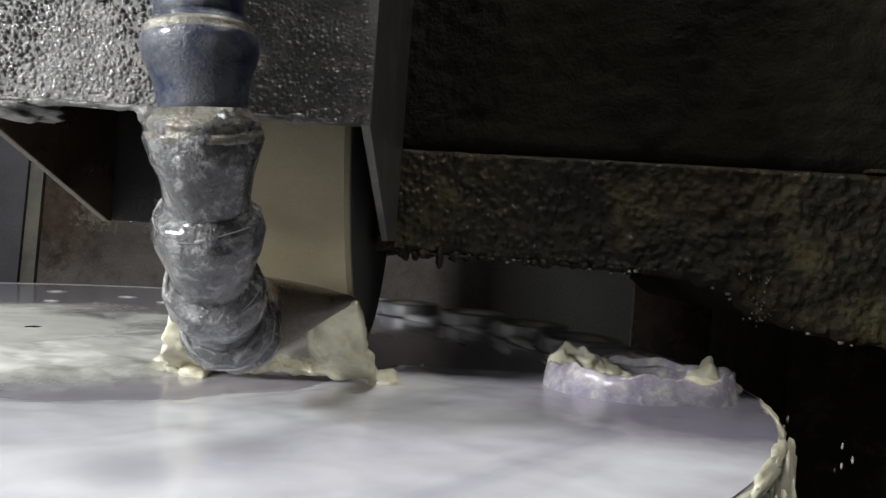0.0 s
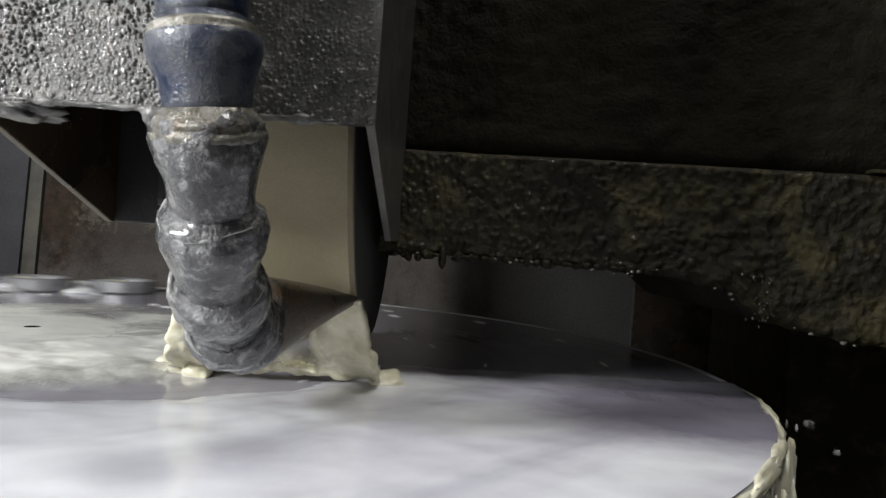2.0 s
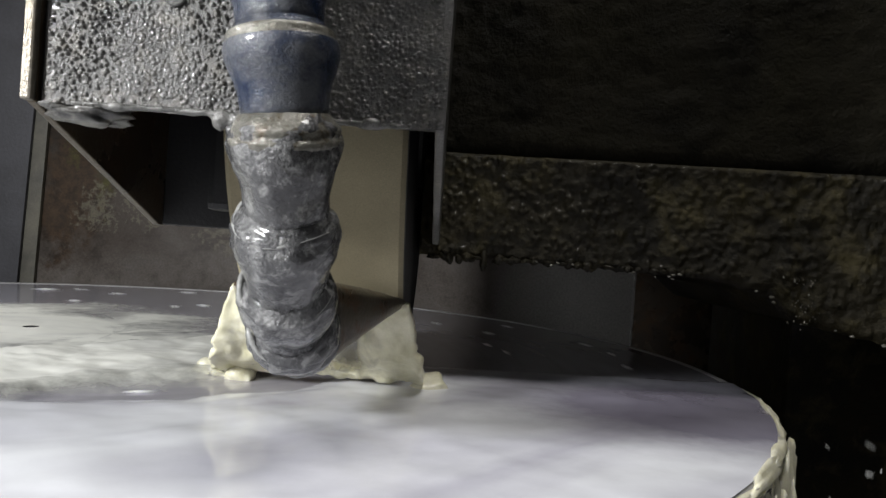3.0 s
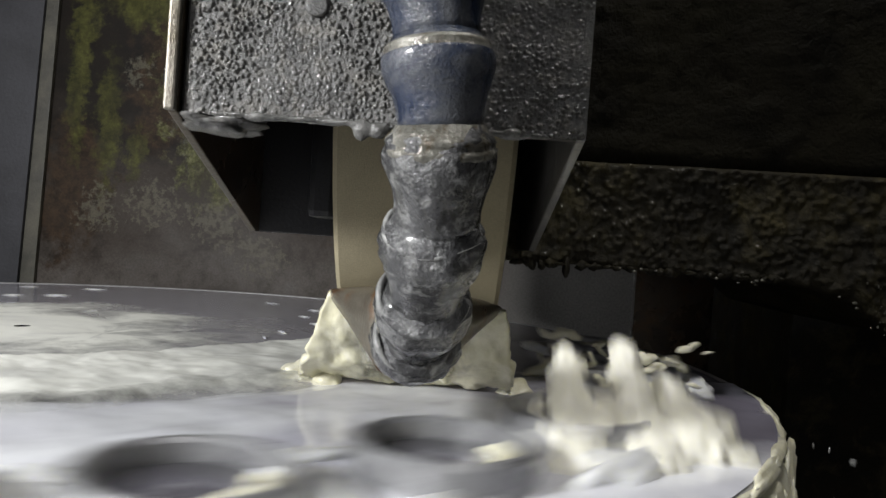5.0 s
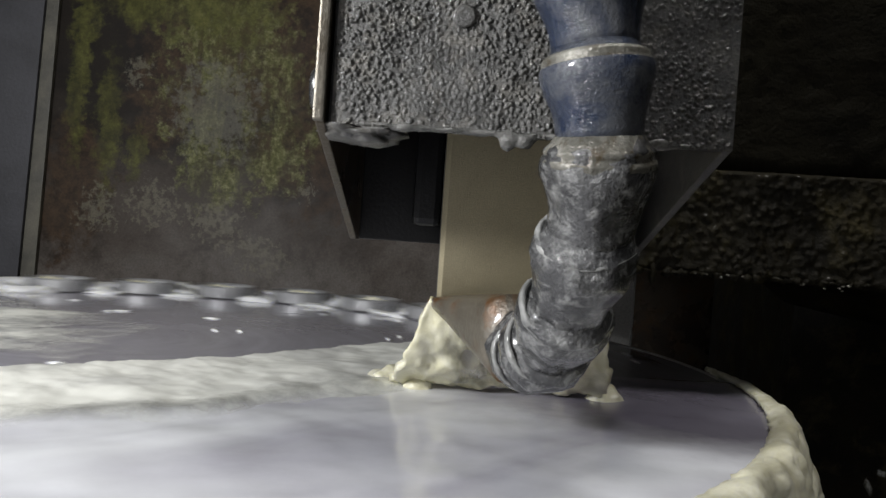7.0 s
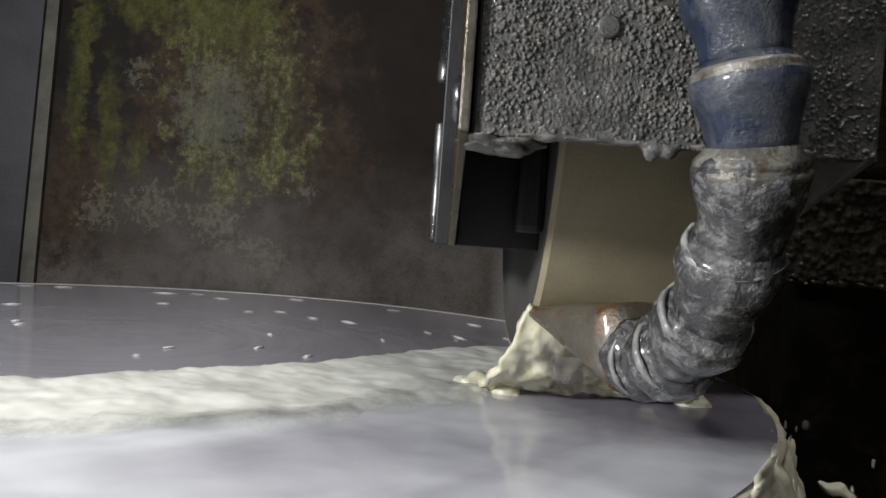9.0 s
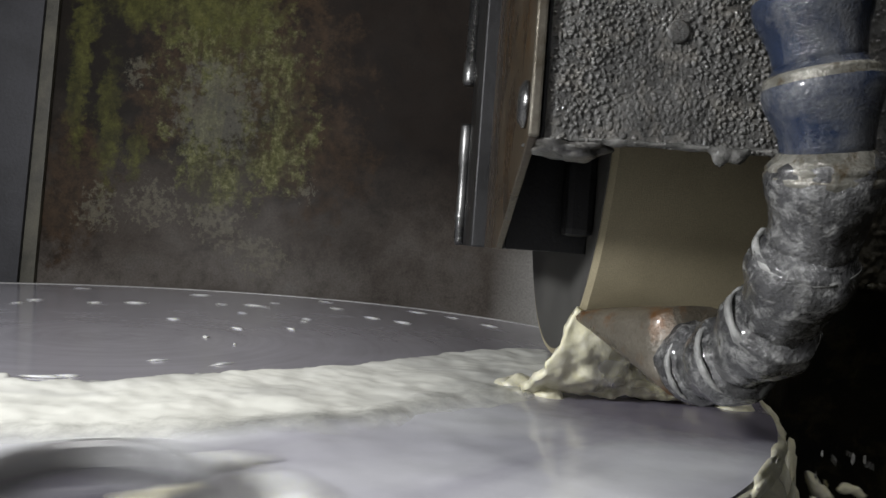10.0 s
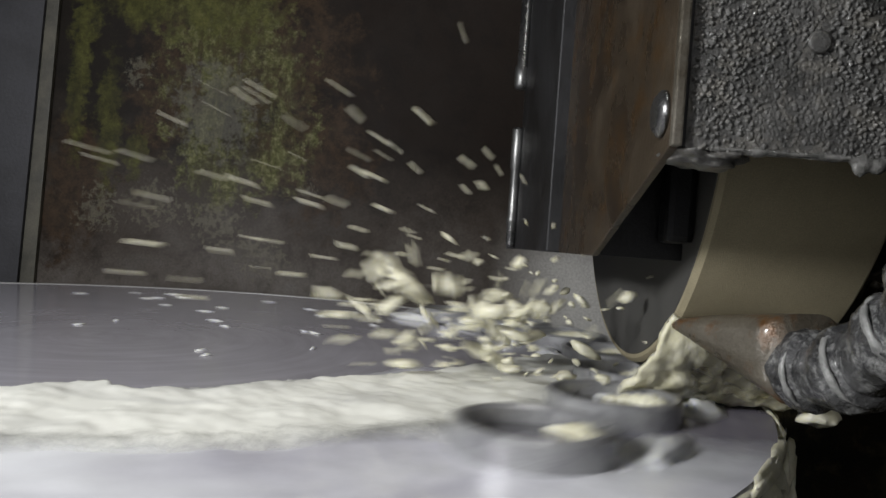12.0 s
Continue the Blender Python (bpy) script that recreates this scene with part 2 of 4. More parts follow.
PLUME = make_foam("frothy_coolant", TABLE_X, TABLE_Y, 0.2, 0.55, (0.5, 0.5, 0.48), (0.84, 0.84, 0.77), 0.2, 0.0007, 0.55)


def make_cream(name, dark, light, torn=False):
    m, nt, b = tree(name)
    v = coords(nt)
    n = noise_at(nt, v, 90.0, 8, 0.65, 0.4)
    nt.links.new(ramp(nt, n, [(0.3, dark), (0.65, light)]), b.inputs["Base Color"])
    b.inputs["Roughness"].default_value = 0.32
    b.inputs["Subsurface Weight"].default_value = 0.3
    b.inputs["Subsurface Radius"].default_value = (0.006, 0.006, 0.004)
    bump(nt, b, noise_at(nt, v, 260.0, 6, 0.6), 0.4, 0.001)
    if torn:
        # a pouring sheet, whole at its edges and torn between
        att = nt.nodes.new("ShaderNodeAttribute")
        att.attribute_name = "cover"
        run = node(nt, "ShaderNodeMapping")
        run.inputs["Scale"].default_value = (80.0, 30.0, 22.0)
        nt.links.new(v, run.inputs["Vector"])
        total = node(nt, "ShaderNodeMath", operation="ADD")
        nt.links.new(att.outputs["Fac"], total.inputs[0])
        nt.links.new(noise_at(nt, run.outputs[0], 1.0, 6, 0.6, 0.6), total.inputs[1])
        nt.links.new(ramp(nt, total.outputs[0], [(0.62, (0.12,) * 3), (0.9, (1, 1, 1))]), b.inputs["Alpha"])
    return m


CREAM = make_cream("creamy_froth", (0.52, 0.49, 0.34), (0.80, 0.78, 0.63))
FROTH = make_cream("milk_white_froth", (0.68, 0.66, 0.56), (0.85, 0.83, 0.73))
WHITE = make_cream("white_froth", (0.50, 0.51, 0.52), (0.78, 0.78, 0.76))
POUR = make_cream("yellowish_froth", (0.55, 0.52, 0.34), (0.82, 0.79, 0.62), True)


def make_splash():
    """Thin glossy coolant, lilac where it is clear and creamy towards its torn edge."""
    m, nt, b = tree("thrown_coolant")
    v = coords(nt)
    at = node(nt, "ShaderNodeVectorMath", operation="MULTIPLY_ADD")
    nt.links.new(v, at.inputs[0])
    at.inputs[1].default_value = (1 / 0.055, 0, 1 / 0.044)
    at.inputs[2].default_value = (-0.05, 0, -0.034 / 0.044)
    far = node(nt, "ShaderNodeVectorMath", operation="LENGTH")
    nt.links.new(at.outputs[0], far.inputs[0])
    f = mix(nt, 0.5, noise_at(nt, v, 60.0, 6, 0.6, 0.5), far.outputs["Value"])
    nt.links.new(ramp(nt, f, [(0.38, (0.25, 0.225, 0.29)), (0.54, (0.46, 0.42, 0.44)), (0.70, (0.74, 0.69, 0.54))]), b.inputs["Base Color"])
    b.inputs["Roughness"].default_value = 0.05
    b.inputs["IOR"].default_value = 1.4
    b.inputs["Subsurface Weight"].default_value = 0.25
    b.inputs["Subsurface Radius"].default_value = (0.005, 0.005, 0.004)
    bump(nt, b, noise_at(nt, v, 75.0, 3, 0.5, 0.5), 0.6, 0.005)
    return m


SPLASH = make_splash()
LILAC = worn("thin_lilac_coolant", (0.24, 0.22, 0.29), (0.50, 0.48, 0.52), 60.0, (0.05, 0.12), 0.0, 300.0, 0.0008, (0.62, 0.60, 0.55))


def make_table():
    m, nt, b = tree("wet_ground_steel")
    p = polar(nt, 0, 0, 0.9, 120.0)
    rings = noise_at(nt, p, 1.0, 6, 0.6)
    blot = noise_at(nt, coords(nt), 22.0, 8, 0.65, 0.5)
    f = mix(nt, 0.4, rings, blot)
    nt.links.new(ramp(nt, f, [(0.3, (0.30, 0.29, 0.32)), (0.68, (0.42, 0.41, 0.45))]), b.inputs["Base Color"])
    nt.links.new(ramp(nt, blot, [(0.35, (0.06,) * 3), (0.7, (0.17,) * 3)]), b.inputs["Roughness"])
    b.inputs["Metallic"].default_value = 0.1
    bump(nt, b, blot, 0.06, 0.0002)
    return m


TABLE = make_table()


# ---- mesh helpers ----
def mesh_object(name, verts, faces, material, parent=None, label="", smooth=False):
    me = bpy.data.meshes.new(name)
    me.from_pydata([tuple(v) for v in verts], [], faces)
    me.materials.append(material)
    if smooth:
        me.polygons.foreach_set("use_smooth", [True] * len(me.polygons))
    me.update()
    ob = new(name, me)
    if parent:
        ob.parent = parent
    if label:
        tagged(ob, label)
    return ob


def part(name, bm, material, parent=None, label="", smooth=False):
    bmesh.ops.recalc_face_normals(bm, faces=bm.faces)
    me = bpy.data.meshes.new(name)
    bm.to_mesh(me)
    bm.free()
    me.materials.append(material)
    if smooth:
        me.polygons.foreach_set("use_smooth", [True] * len(me.polygons))
    ob = new(name, me)
    if parent:
        ob.parent = parent
    if label:
        tagged(ob, label)
    return ob


def box(x0, x1, y0, y1, z0, z1, bevel=0.001, bm=None):
    bm = bm or bmesh.new()
    got = bmesh.ops.create_cube(bm, size=1.0, matrix=Matrix.Translation(((x0 + x1) / 2, (y0 + y1) / 2, (z0 + z1) / 2)) @ Matrix.Diagonal((x1 - x0, y1 - y0, z1 - z0, 1)))
    if bevel:
        edges = list({e for v in got["verts"] for e in v.link_edges})
        bmesh.ops.bevel(bm, geom=edges, offset=bevel, segments=2, affect="EDGES", profile=0.6)
    return bm


def prism(outline, axis, a, b, bevel=0.0006):
    """An outline of 2D points, pushed from a to b along axis x or y."""
    bm = bmesh.new()
    put = (lambda p, k: (k, p[0], p[1])) if axis == "x" else (lambda p, k: (p[0], k, p[1]))
    front = [bm.verts.new(put(p, a)) for p in outline]
    back = [bm.verts.new(put(p, b)) for p in outline]
    bm.faces.new(front)
    bm.faces.new(back[::-1])
    n = len(outline)
    for i in range(n):
        bm.faces.new((front[i], back[i], back[(i + 1) % n], front[(i + 1) % n]))
    bmesh.ops.recalc_face_normals(bm, faces=bm.faces)
    if bevel:
        bmesh.ops.bevel(bm, geom=list(bm.edges), offset=bevel, segments=2, affect="EDGES", profile=0.6)
    return bm


def lathe(profile, m, steps=40, closed=False, caps=True):
    """A profile of (radius, height) turned about z, then moved by m."""
    bm = bmesh.new()
    rows = [[bm.verts.new(m @ Vector((r * math.cos(a), r * math.sin(a), z))) for a in (2 * math.pi * k / steps for k in range(steps))] for r, z in profile]
    pairs = list(zip(rows, rows[1:])) + ([(rows[-1], rows[0])] if closed else [])
    for lo, hi in pairs:
        for k in range(steps):
            bm.faces.new((lo[k], lo[(k + 1) % steps], hi[(k + 1) % steps], hi[k]))
    if caps and not closed:
        bm.faces.new(rows[0][::-1])
        bm.faces.new(rows[-1])
    return bm


def fbm(x, y, z, octaves=4):
    v, a = 0.0, 0.5
    for _ in range(octaves):
        v += a * noise.noise((x, y, z))
        x, y, z, a = x * 2.03, y * 2.03, z * 2.03, a * 0.5
    return v


def blob(bm, centre, size, rough=0.35, seed=0.0, levels=2, turn=None):
    """An uneven clump of froth."""
    got = bmesh.ops.create_icosphere(bm, subdivisions=levels, radius=1.0)
    for v in got["verts"]:
        k = 1 + rough * 2.2 * fbm(v.co.x * 1.3 + seed, v.co.y * 1.3 + seed * 0.7, v.co.z * 1.3, 3)
        p = Vector((v.co.x * size[0], v.co.y * size[1], v.co.z * size[2])) * k
        if turn is not None:
            p = turn @ p
        v.co = Vector(centre) + p
    return bm


def run_together(ob, size, rounds=6):
    """Lets the lumps of a froth mass flow into one skin."""
    merge = ob.modifiers.new("merge", "REMESH")
    merge.mode, merge.voxel_size, merge.use_smooth_shade = "VOXEL", size, True
    ease = ob.modifiers.new("ease", "SMOOTH")
    ease.factor, ease.iterations = 0.5, rounds
    return ob


# ---- setting: the pan, walls and cover round the table ----
def setting():
    floor = part("floor", box(-1.6, 1.6, -1.2, 1.2, -0.16, -0.14, 0), CAST)
    tagged(floor, "dark oily cast drip pan under the turning table", "drip pan", kind="structure")
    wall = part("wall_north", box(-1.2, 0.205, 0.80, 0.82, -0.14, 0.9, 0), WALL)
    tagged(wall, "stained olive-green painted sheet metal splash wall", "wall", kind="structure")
    strip = part("trim", prism([(-0.4490, -0.14), (-0.4330, -0.14), (-0.4150, 0.55), (-0.4260, 0.55)], "y", 0.794, 0.7998), STRIP)
    tagged(strip, "dark grimy metal seam strip on the splash wall", "seam strip", kind="structure")
    left = part("wall_north_old", prism([(-1.2, -0.14), (-0.4494, -0.14), (-0.4138, 0.9), (-1.2, 0.9)], "y", 0.790, 0.7995, 0), PANEL)
    tagged(left, "dark grey sheet metal panel beside the seam", "wall", kind="structure")
    panel = part("wall_north_end", box(0.207, 0.29, 0.798, 0.82, -0.14, 0.9, 0.0005), BROWNPLATE)
    tagged(panel, "brown rusty sheet panel at the end of the wall", "wall", kind="structure")
    column = part("wall_column", box(0.292, 1.2, 0.62, 0.9, -0.14, 0.9, 0.004), CAST)
    tagged(column, "dark oily cast iron machine column", "machine column", kind="structure")
    for name, dims in (("wall_east", (1.2, 1.22, -1.0, 0.9)),):
        w = part(name, box(*dims, -0.14, 0.9, 0), DARKPLATE)
        tagged(w, "dark sheet metal enclosure wall of the machine", "wall", kind="structure")
    top = part("ceiling", box(-1.22, 1.22, -1.02, 0.92, 0.9, 0.92, 0), DARKPLATE)
    tagged(top, "dark sheet metal roof of the machine enclosure", "ceiling", kind="structure")


# ---- the turning table and what rides on it ----
def make_turntable():
    m = Matrix()
    r = TABLE_R
    prof = [(0.05, -0.14), (0.12, -0.13), (0.12, -0.05), (r - 0.02, -0.045), (r - 0.002, -0.042), (r, -0.04), (r, -0.0015), (r - 0.0015, 0.0)]
    bm = lathe(prof, m, 160)
    bmesh.ops.delete(bm, geom=[f for f in bm.faces if len(f.verts) > 10 and f.calc_center_median().z > -0.01], context="FACES")
    ob = part("rotary_table", bm, TABLE)
    tagged(ob, "round wet grey steel magnetic table, turning", "rotary table")
    face = bmesh.new()
    circles = [[face.verts.new((q * math.cos(a), q * math.sin(a), 0)) for a in (2 * math.pi * k / 160 for k in range(160))] for q in (r - 0.0015, r * 0.6, 0.12)]
    for lo, hi in zip(circles, circles[1:]):
        for k in range(160):
            face.faces.new((lo[k], lo[(k + 1) % 160], hi[(k + 1) % 160], hi[k]))
    face.faces.new(circles[-1])
    part("table_face", face, TABLE, ob, "wet ground steel face with froth flecks")
    ob.matrix_world = pose(TABLE_X, TABLE_Y, 0)
    # pale steel stands in for light caught along the table's edge
    part("rim", lathe([(r - 0.0035, 0.0003), (r - 0.001, 0.0006), (r + 0.0006, 0.0), (r + 0.0007, -0.0025), (r - 0.0035, -0.0025)], m, 160, True), LIT_RIM, ob, "table rim, pale with the light its edge catches")
    bm = bmesh.new()
    for k in range(70):
        q, a = TABLE_R * math.sqrt(random.uniform(0.02, 0.9)), random.uniform(0, 6.283)
        size = random.uniform(0.0005, 0.0018)
        blob(bm, (q * math.cos(a), q * math.sin(a), 0.0003), (size * random.uniform(1.2, 4.5), size * 0.9, 0.0007), 0.5, k, 2, Matrix.Rotation(a + math.pi / 2, 3, "Z"))
    flecks = part("froth_fleck", bm, WHITE, ob, "scattered white froth flecks", True)
    tagged(flecks, kind="stuff")
    return ob


PITCH = 14.458


def make_rings():
    """Seven ground rings in one arc; each has its origin on the table's axis."""
    rings, froths = [], []
    for i in range(7):
        a = radians(PITCH * i)
        c = Matrix.Translation((RING_R * math.cos(a), RING_R * math.sin(a), 0.0005))
        o, n, h = 0.0250, 0.0213, 0.0100
        prof = [(o, 0.0008), (o, h - 0.0012), (o - 0.0010, h), (n + 0.0010, h), (n, h - 0.0012), (n, 0.0008), (n + 0.0008, 0), (o - 0.0008, 0)]
        ring = part("bearing_ring", lathe(prof, c, 48, True), RINGSTEEL, smooth=False)
        tagged(ring, "wet ground steel bearing ring on the turning table", "ring", "rings on the table")
        # the shade inside the ring is put into the pool's dark colour
        part("coolant_pool", lathe([(0.0205, 0.0030), (0.0208, 0.0042), (0.008, 0.0040)], c, 32), POOL, ring, "coolant pooled inside the ring, coloured dark for the ring's shade", True)
        rings.append(ring)
    for i in range(7):
        for k, (off, long, wide, high) in enumerate(((0.002, 0.009, 0.018, 0.0052), (0.027, 0.020, 0.009, 0.0060), (-0.024, 0.015, 0.006, 0.0030))):
            a = radians(PITCH * (i + 0.5)) + random.uniform(-0.03, 0.03)
            rr = RING_R + off
            turn = Matrix.Rotation(a + math.pi / 2, 3, "Z")
            grow = random.uniform(0.75, 1.25)
            bm = blob(bmesh.new(), (rr * math.cos(a), rr * math.sin(a), 0.001), (long * grow, wide, high * random.uniform(0.7, 1.3)), 0.55, i * 9.1 + k * 3.3, 3, turn)
            f = part("froth_ridge", bm, WHITE, smooth=True)
            tagged(f, "white coolant froth heaped against the steel rings", "froth", "froth between rings")
            froths.append(f)
        # froth scooped up inside the ring, on its trailing outer side
        bm = bmesh.new()
        a = radians(PITCH * i)
        for k in range(9):
            b = a + radians(-25 + 15 * k + 6 * math.sin(i * 2.0))
            fat = math.sin(math.pi * (k + 0.7) / 9.4)
            blob(bm, (RING_R * math.cos(a) + 0.0172 * math.cos(b), RING_R * math.sin(a) + 0.0172 * math.sin(b), 0.0042), (0.0050, 0.0016 + 0.0026 * fat, 0.0012 + 0.0045 * fat), 0.35, i * 5.0 + k, 2, Matrix.Rotation(b + math.pi / 2, 3, "Z"))
        f = run_together(part("froth_crescent", bm, CREAM, smooth=True), 0.0009, 4)
        tagged(f, "creamy froth crescent scooped up inside a steel ring", "froth", "froth in the rings")
        froths.append(f)
    for ob in rings + froths:
        ob.matrix_world = pose(TABLE_X, TABLE_Y, 0)
    return rings + froths


# ---- coolant lying on the table ----
def film_sheet(name, material, cx, cy, r0, r1, a0, a1, keep, thick, seed, nr=60, na=140, soft=0.02):
    """A thin uneven sheet in polar cells round a centre; keep(x, y) bounds it."""
    verts, index, faces, cover = [], {}, [], []
    for i in range(nr + 1):
        for k in range(na + 1):
            r = r0 + (r1 - r0) * i / nr
            a = a0 + (a1 - a0) * k / na
            x, y = cx + r * math.cos(a), cy + r * math.sin(a)
            d = keep(x, y, r, a)
            z = thick * min(1.0, max(0.0, d / 0.012)) * max(0.6, 0.75 + 0.5 * fbm(x * 40 + seed, y * 40, seed, 4)) if d > 0 else -0.0015
            index[i, k] = len(verts)
            verts.append((x, y, z))
            cover.append(min(1.0, max(0.0, d / soft)))
    for i in range(nr):
        for k in range(na):
            quad = (index[i, k], index[i + 1, k], index[i + 1, k + 1], index[i, k + 1])
            if max(verts[q][2] for q in quad) > 0:
                faces.append(quad)
    ob = mesh_object(name, verts, faces, material, smooth=True)
    ob.data.attributes.new("cover", "FLOAT", "POINT").data.foreach_set("value", cover)
    return ob


def table_film():
    def keep(x, y, r, a):
        edge = 0.369 + 0.11 * x + 0.004 * fbm(x * 30, 3.1, 0.2)
        inner = 0.15 + 0.02 * fbm(x * 14, y * 14, 5.0)
        return min(edge - y, r - inner, TABLE_R - 0.001 - r + 0.01)
    ob = film_sheet("coolant_film", FILM, TABLE_X, TABLE_Y, 0.13, TABLE_R - 0.0005, radians(-170), radians(-2), keep, 0.0022, 1.0, 70, 220, 0.005)
    tagged(ob, "milky grey-white coolant film streaked with froth on the table", "coolant", kind="stuff")


def rim_froth():
    """Froth that runs over the table's rim and falls off it in strands."""
    for k in range(12):
        a = radians(-8 - 6.3 * k)
        x, y = TABLE_X + TABLE_R * math.cos(a), TABLE_Y + TABLE_R * math.sin(a)
        bm = blob(bmesh.new(), (x, y, -0.0008), (0.026, 0.0024, 0.0020 + 0.001 * math.sin(k * 2.2)), 0.5, k * 4.7, 3, Matrix.Rotation(a + math.pi / 2, 3, "Z"))
        f = part("rim_froth", bm, CREAM, smooth=True)
        tagged(f, "creamy froth spilling over the table's rim", "froth", "froth on the rim")
    for k in range(8):
        a = radians(-14 - 5.0 * k)
        r = TABLE_R + 0.004 + 0.002 * math.sin(k * 2.3)
        x, y = TABLE_X + r * math.cos(a), TABLE_Y + r * math.sin(a)
        fall = random.uniform(0.012, 0.03)
        bm = blob(bmesh.new(), (0, 0, 0), (0.0026, 0.0026, 0.006), 0.45, k * 3.1, 3)
        for v in bm.verts:
            v.co = Vector((x + v.co.x, y + v.co.y, -0.002 - fall + v.co.z * fall / 0.0075))
        f = part("froth_strand", bm, CREAM, smooth=True)
        tagged(f, "thin strand of froth falling from the rim", "froth", "strands under the rim")


def rim_apron():
    """The creamy curl that the film throws outwards over the rim."""
    verts, faces = [], []
    na, nw = 110, 26
    for i in range(na + 1):
        a = radians(3 - 52 * i / na)
        grow = min(1.0, i / na * 2.2) ** 0.8
        for j in range(nw + 1):
            w = j / nw
            far = (0.010 + 0.014 * fbm(i * 0.09, 4.0, 1.0, 3)) * grow
            r = 0.3165 + 0.0050 * w + far * w ** 0.6 + 0.005 * w * fbm(i * 0.16, w * 2.0, 7.0, 3) + 0.003 * fbm(i * 0.5, w * 7.0, 2.0, 3)
            z = 0.0030 * (1 - w) + 0.006 * grow * math.sin(math.pi * min(1.0, w * 1.7)) * (0.6 + 0.9 * fbm(i * 0.12, 2.0, 3.0, 3)) - (0.022 + 0.024 * fbm(i * 0.22, 8.0, 3.0, 3)) * grow * w ** 2.2 - 0.001 + 0.0025 * w * fbm(i * 0.45, w * 6.0, 9.0, 3)
            verts.append((TABLE_X + r * math.cos(a), TABLE_Y + r * math.sin(a), z))
    for i in range(na):
        for j in range(nw):
            q = i * (nw + 1) + j
            faces.append((q, q + 1, q + nw + 2, q + nw + 1))
    ob = mesh_object("froth_apron", verts, faces, CREAM, smooth=True)
    solid = ob.modifiers.new("thickness", "SOLIDIFY")
    solid.thickness, solid.offset = 0.0022, -1
    tagged(ob, "creamy yellowish froth curling outwards over the table's rim", "coolant froth", kind="stuff")
    return ob


def froth_plume():
    def keep(x, y, r, a):
        sweep = max(0.0, radians(8) - a)
        inner = 0.213 - 0.075 * min(1.0, sweep / 0.65) ** 0.7 + 0.026 * fbm(x * 20, y * 20, 9.0) + 0.010 * fbm(x * 80, y * 80, 2.0)
        outer = 0.268 - 0.05 * min(1.0, sweep / 1.2) + 0.03 * fbm(x * 10, y * 10, 4.0)
        return min((r - inner) * 4, (outer - r) * 0.8, (a + radians(115)) * 0.06, (0.075 - x) * 3 + 0.01 * fbm(y * 60, 1, 1))
    ob = film_sheet("froth_plume", PLUME, TABLE_X, TABLE_Y, 0.11, 0.3, radians(-115), radians(9), keep, 0.0055, 7.0, 120, 300, 0.04)
    tagged(ob, "thick creamy white coolant froth trailing from the nozzle", "coolant froth", kind="stuff")
    return ob


def froth_patch():
    """Broken froth that lies over the middle of the table until it drains off."""
    def keep(x, y, r, a):
        return (0.15 - r) * 0.5 + 0.035 * fbm(x * 18, y * 18, 2.0)
    ob = film_sheet("froth_patch", PLUME, -0.215, 0.40, 0.004, 0.19, radians(0), radians(360), keep, 0.0016, 3.0, 50, 120, 0.10)
    tagged(ob, "broken patch of drying froth specks on the table", "coolant froth", kind="stuff")
    return ob


# ---- the wheel head: all of it slides along x together ----
def bumpy_plate(name, x0, x1, z0, z1, y, material, parent, label):
    """The guard's front, crusted with grit in real relief."""
    cell = 0.00026
    nx, nz = int((x1 - x0) / cell), int((z1 - z0) / cell)
    verts, faces = [], []
    for j in range(nz + 1):
        for i in range(nx + 1):
            x, z = x0 + (x1 - x0) * i / nx, z0 + (z1 - z0) * j / nz
            low = 1 - min(1, (z - z0) / 0.06)
            d = 0.0014 * fbm(x * 60, z * 60, 2.0, 3)
            patch = min(1, max(0.4, 0.45 + 0.6 * low + 1.6 * noise.noise((x * 35, z * 35, 7.0))))
            gaps, spots = noise.voronoi((x * 760, z * 760, 0.5))
            size = 0.46 + 0.24 * noise.cell(spots[0] * 3.7)
            d += patch * (0.0003 + 0.0019 * size * size) * math.sqrt(max(0, 1 - (gaps[0] / size) ** 2))
            rim = min(1, min(i, nx - i) / 4)
            sag = -0.0035 * max(0, fbm(x * 70, 8.0, 1.0, 3)) * (1 - j / 8) if j < 8 else 0
            verts.append((x, y - d * rim, z + sag))
    for j in range(nz):
        for i in range(nx):
            a = j * (nx + 1) + i
            faces.append((a, a + 1, a + nx + 2, a + nx + 1))
    return mesh_object(name, verts, faces, material, parent, label, True)


GX0, GX1, GY, GZ = 0.0364, 0.1605, 0.2284, 0.0952
TOP = 0.34


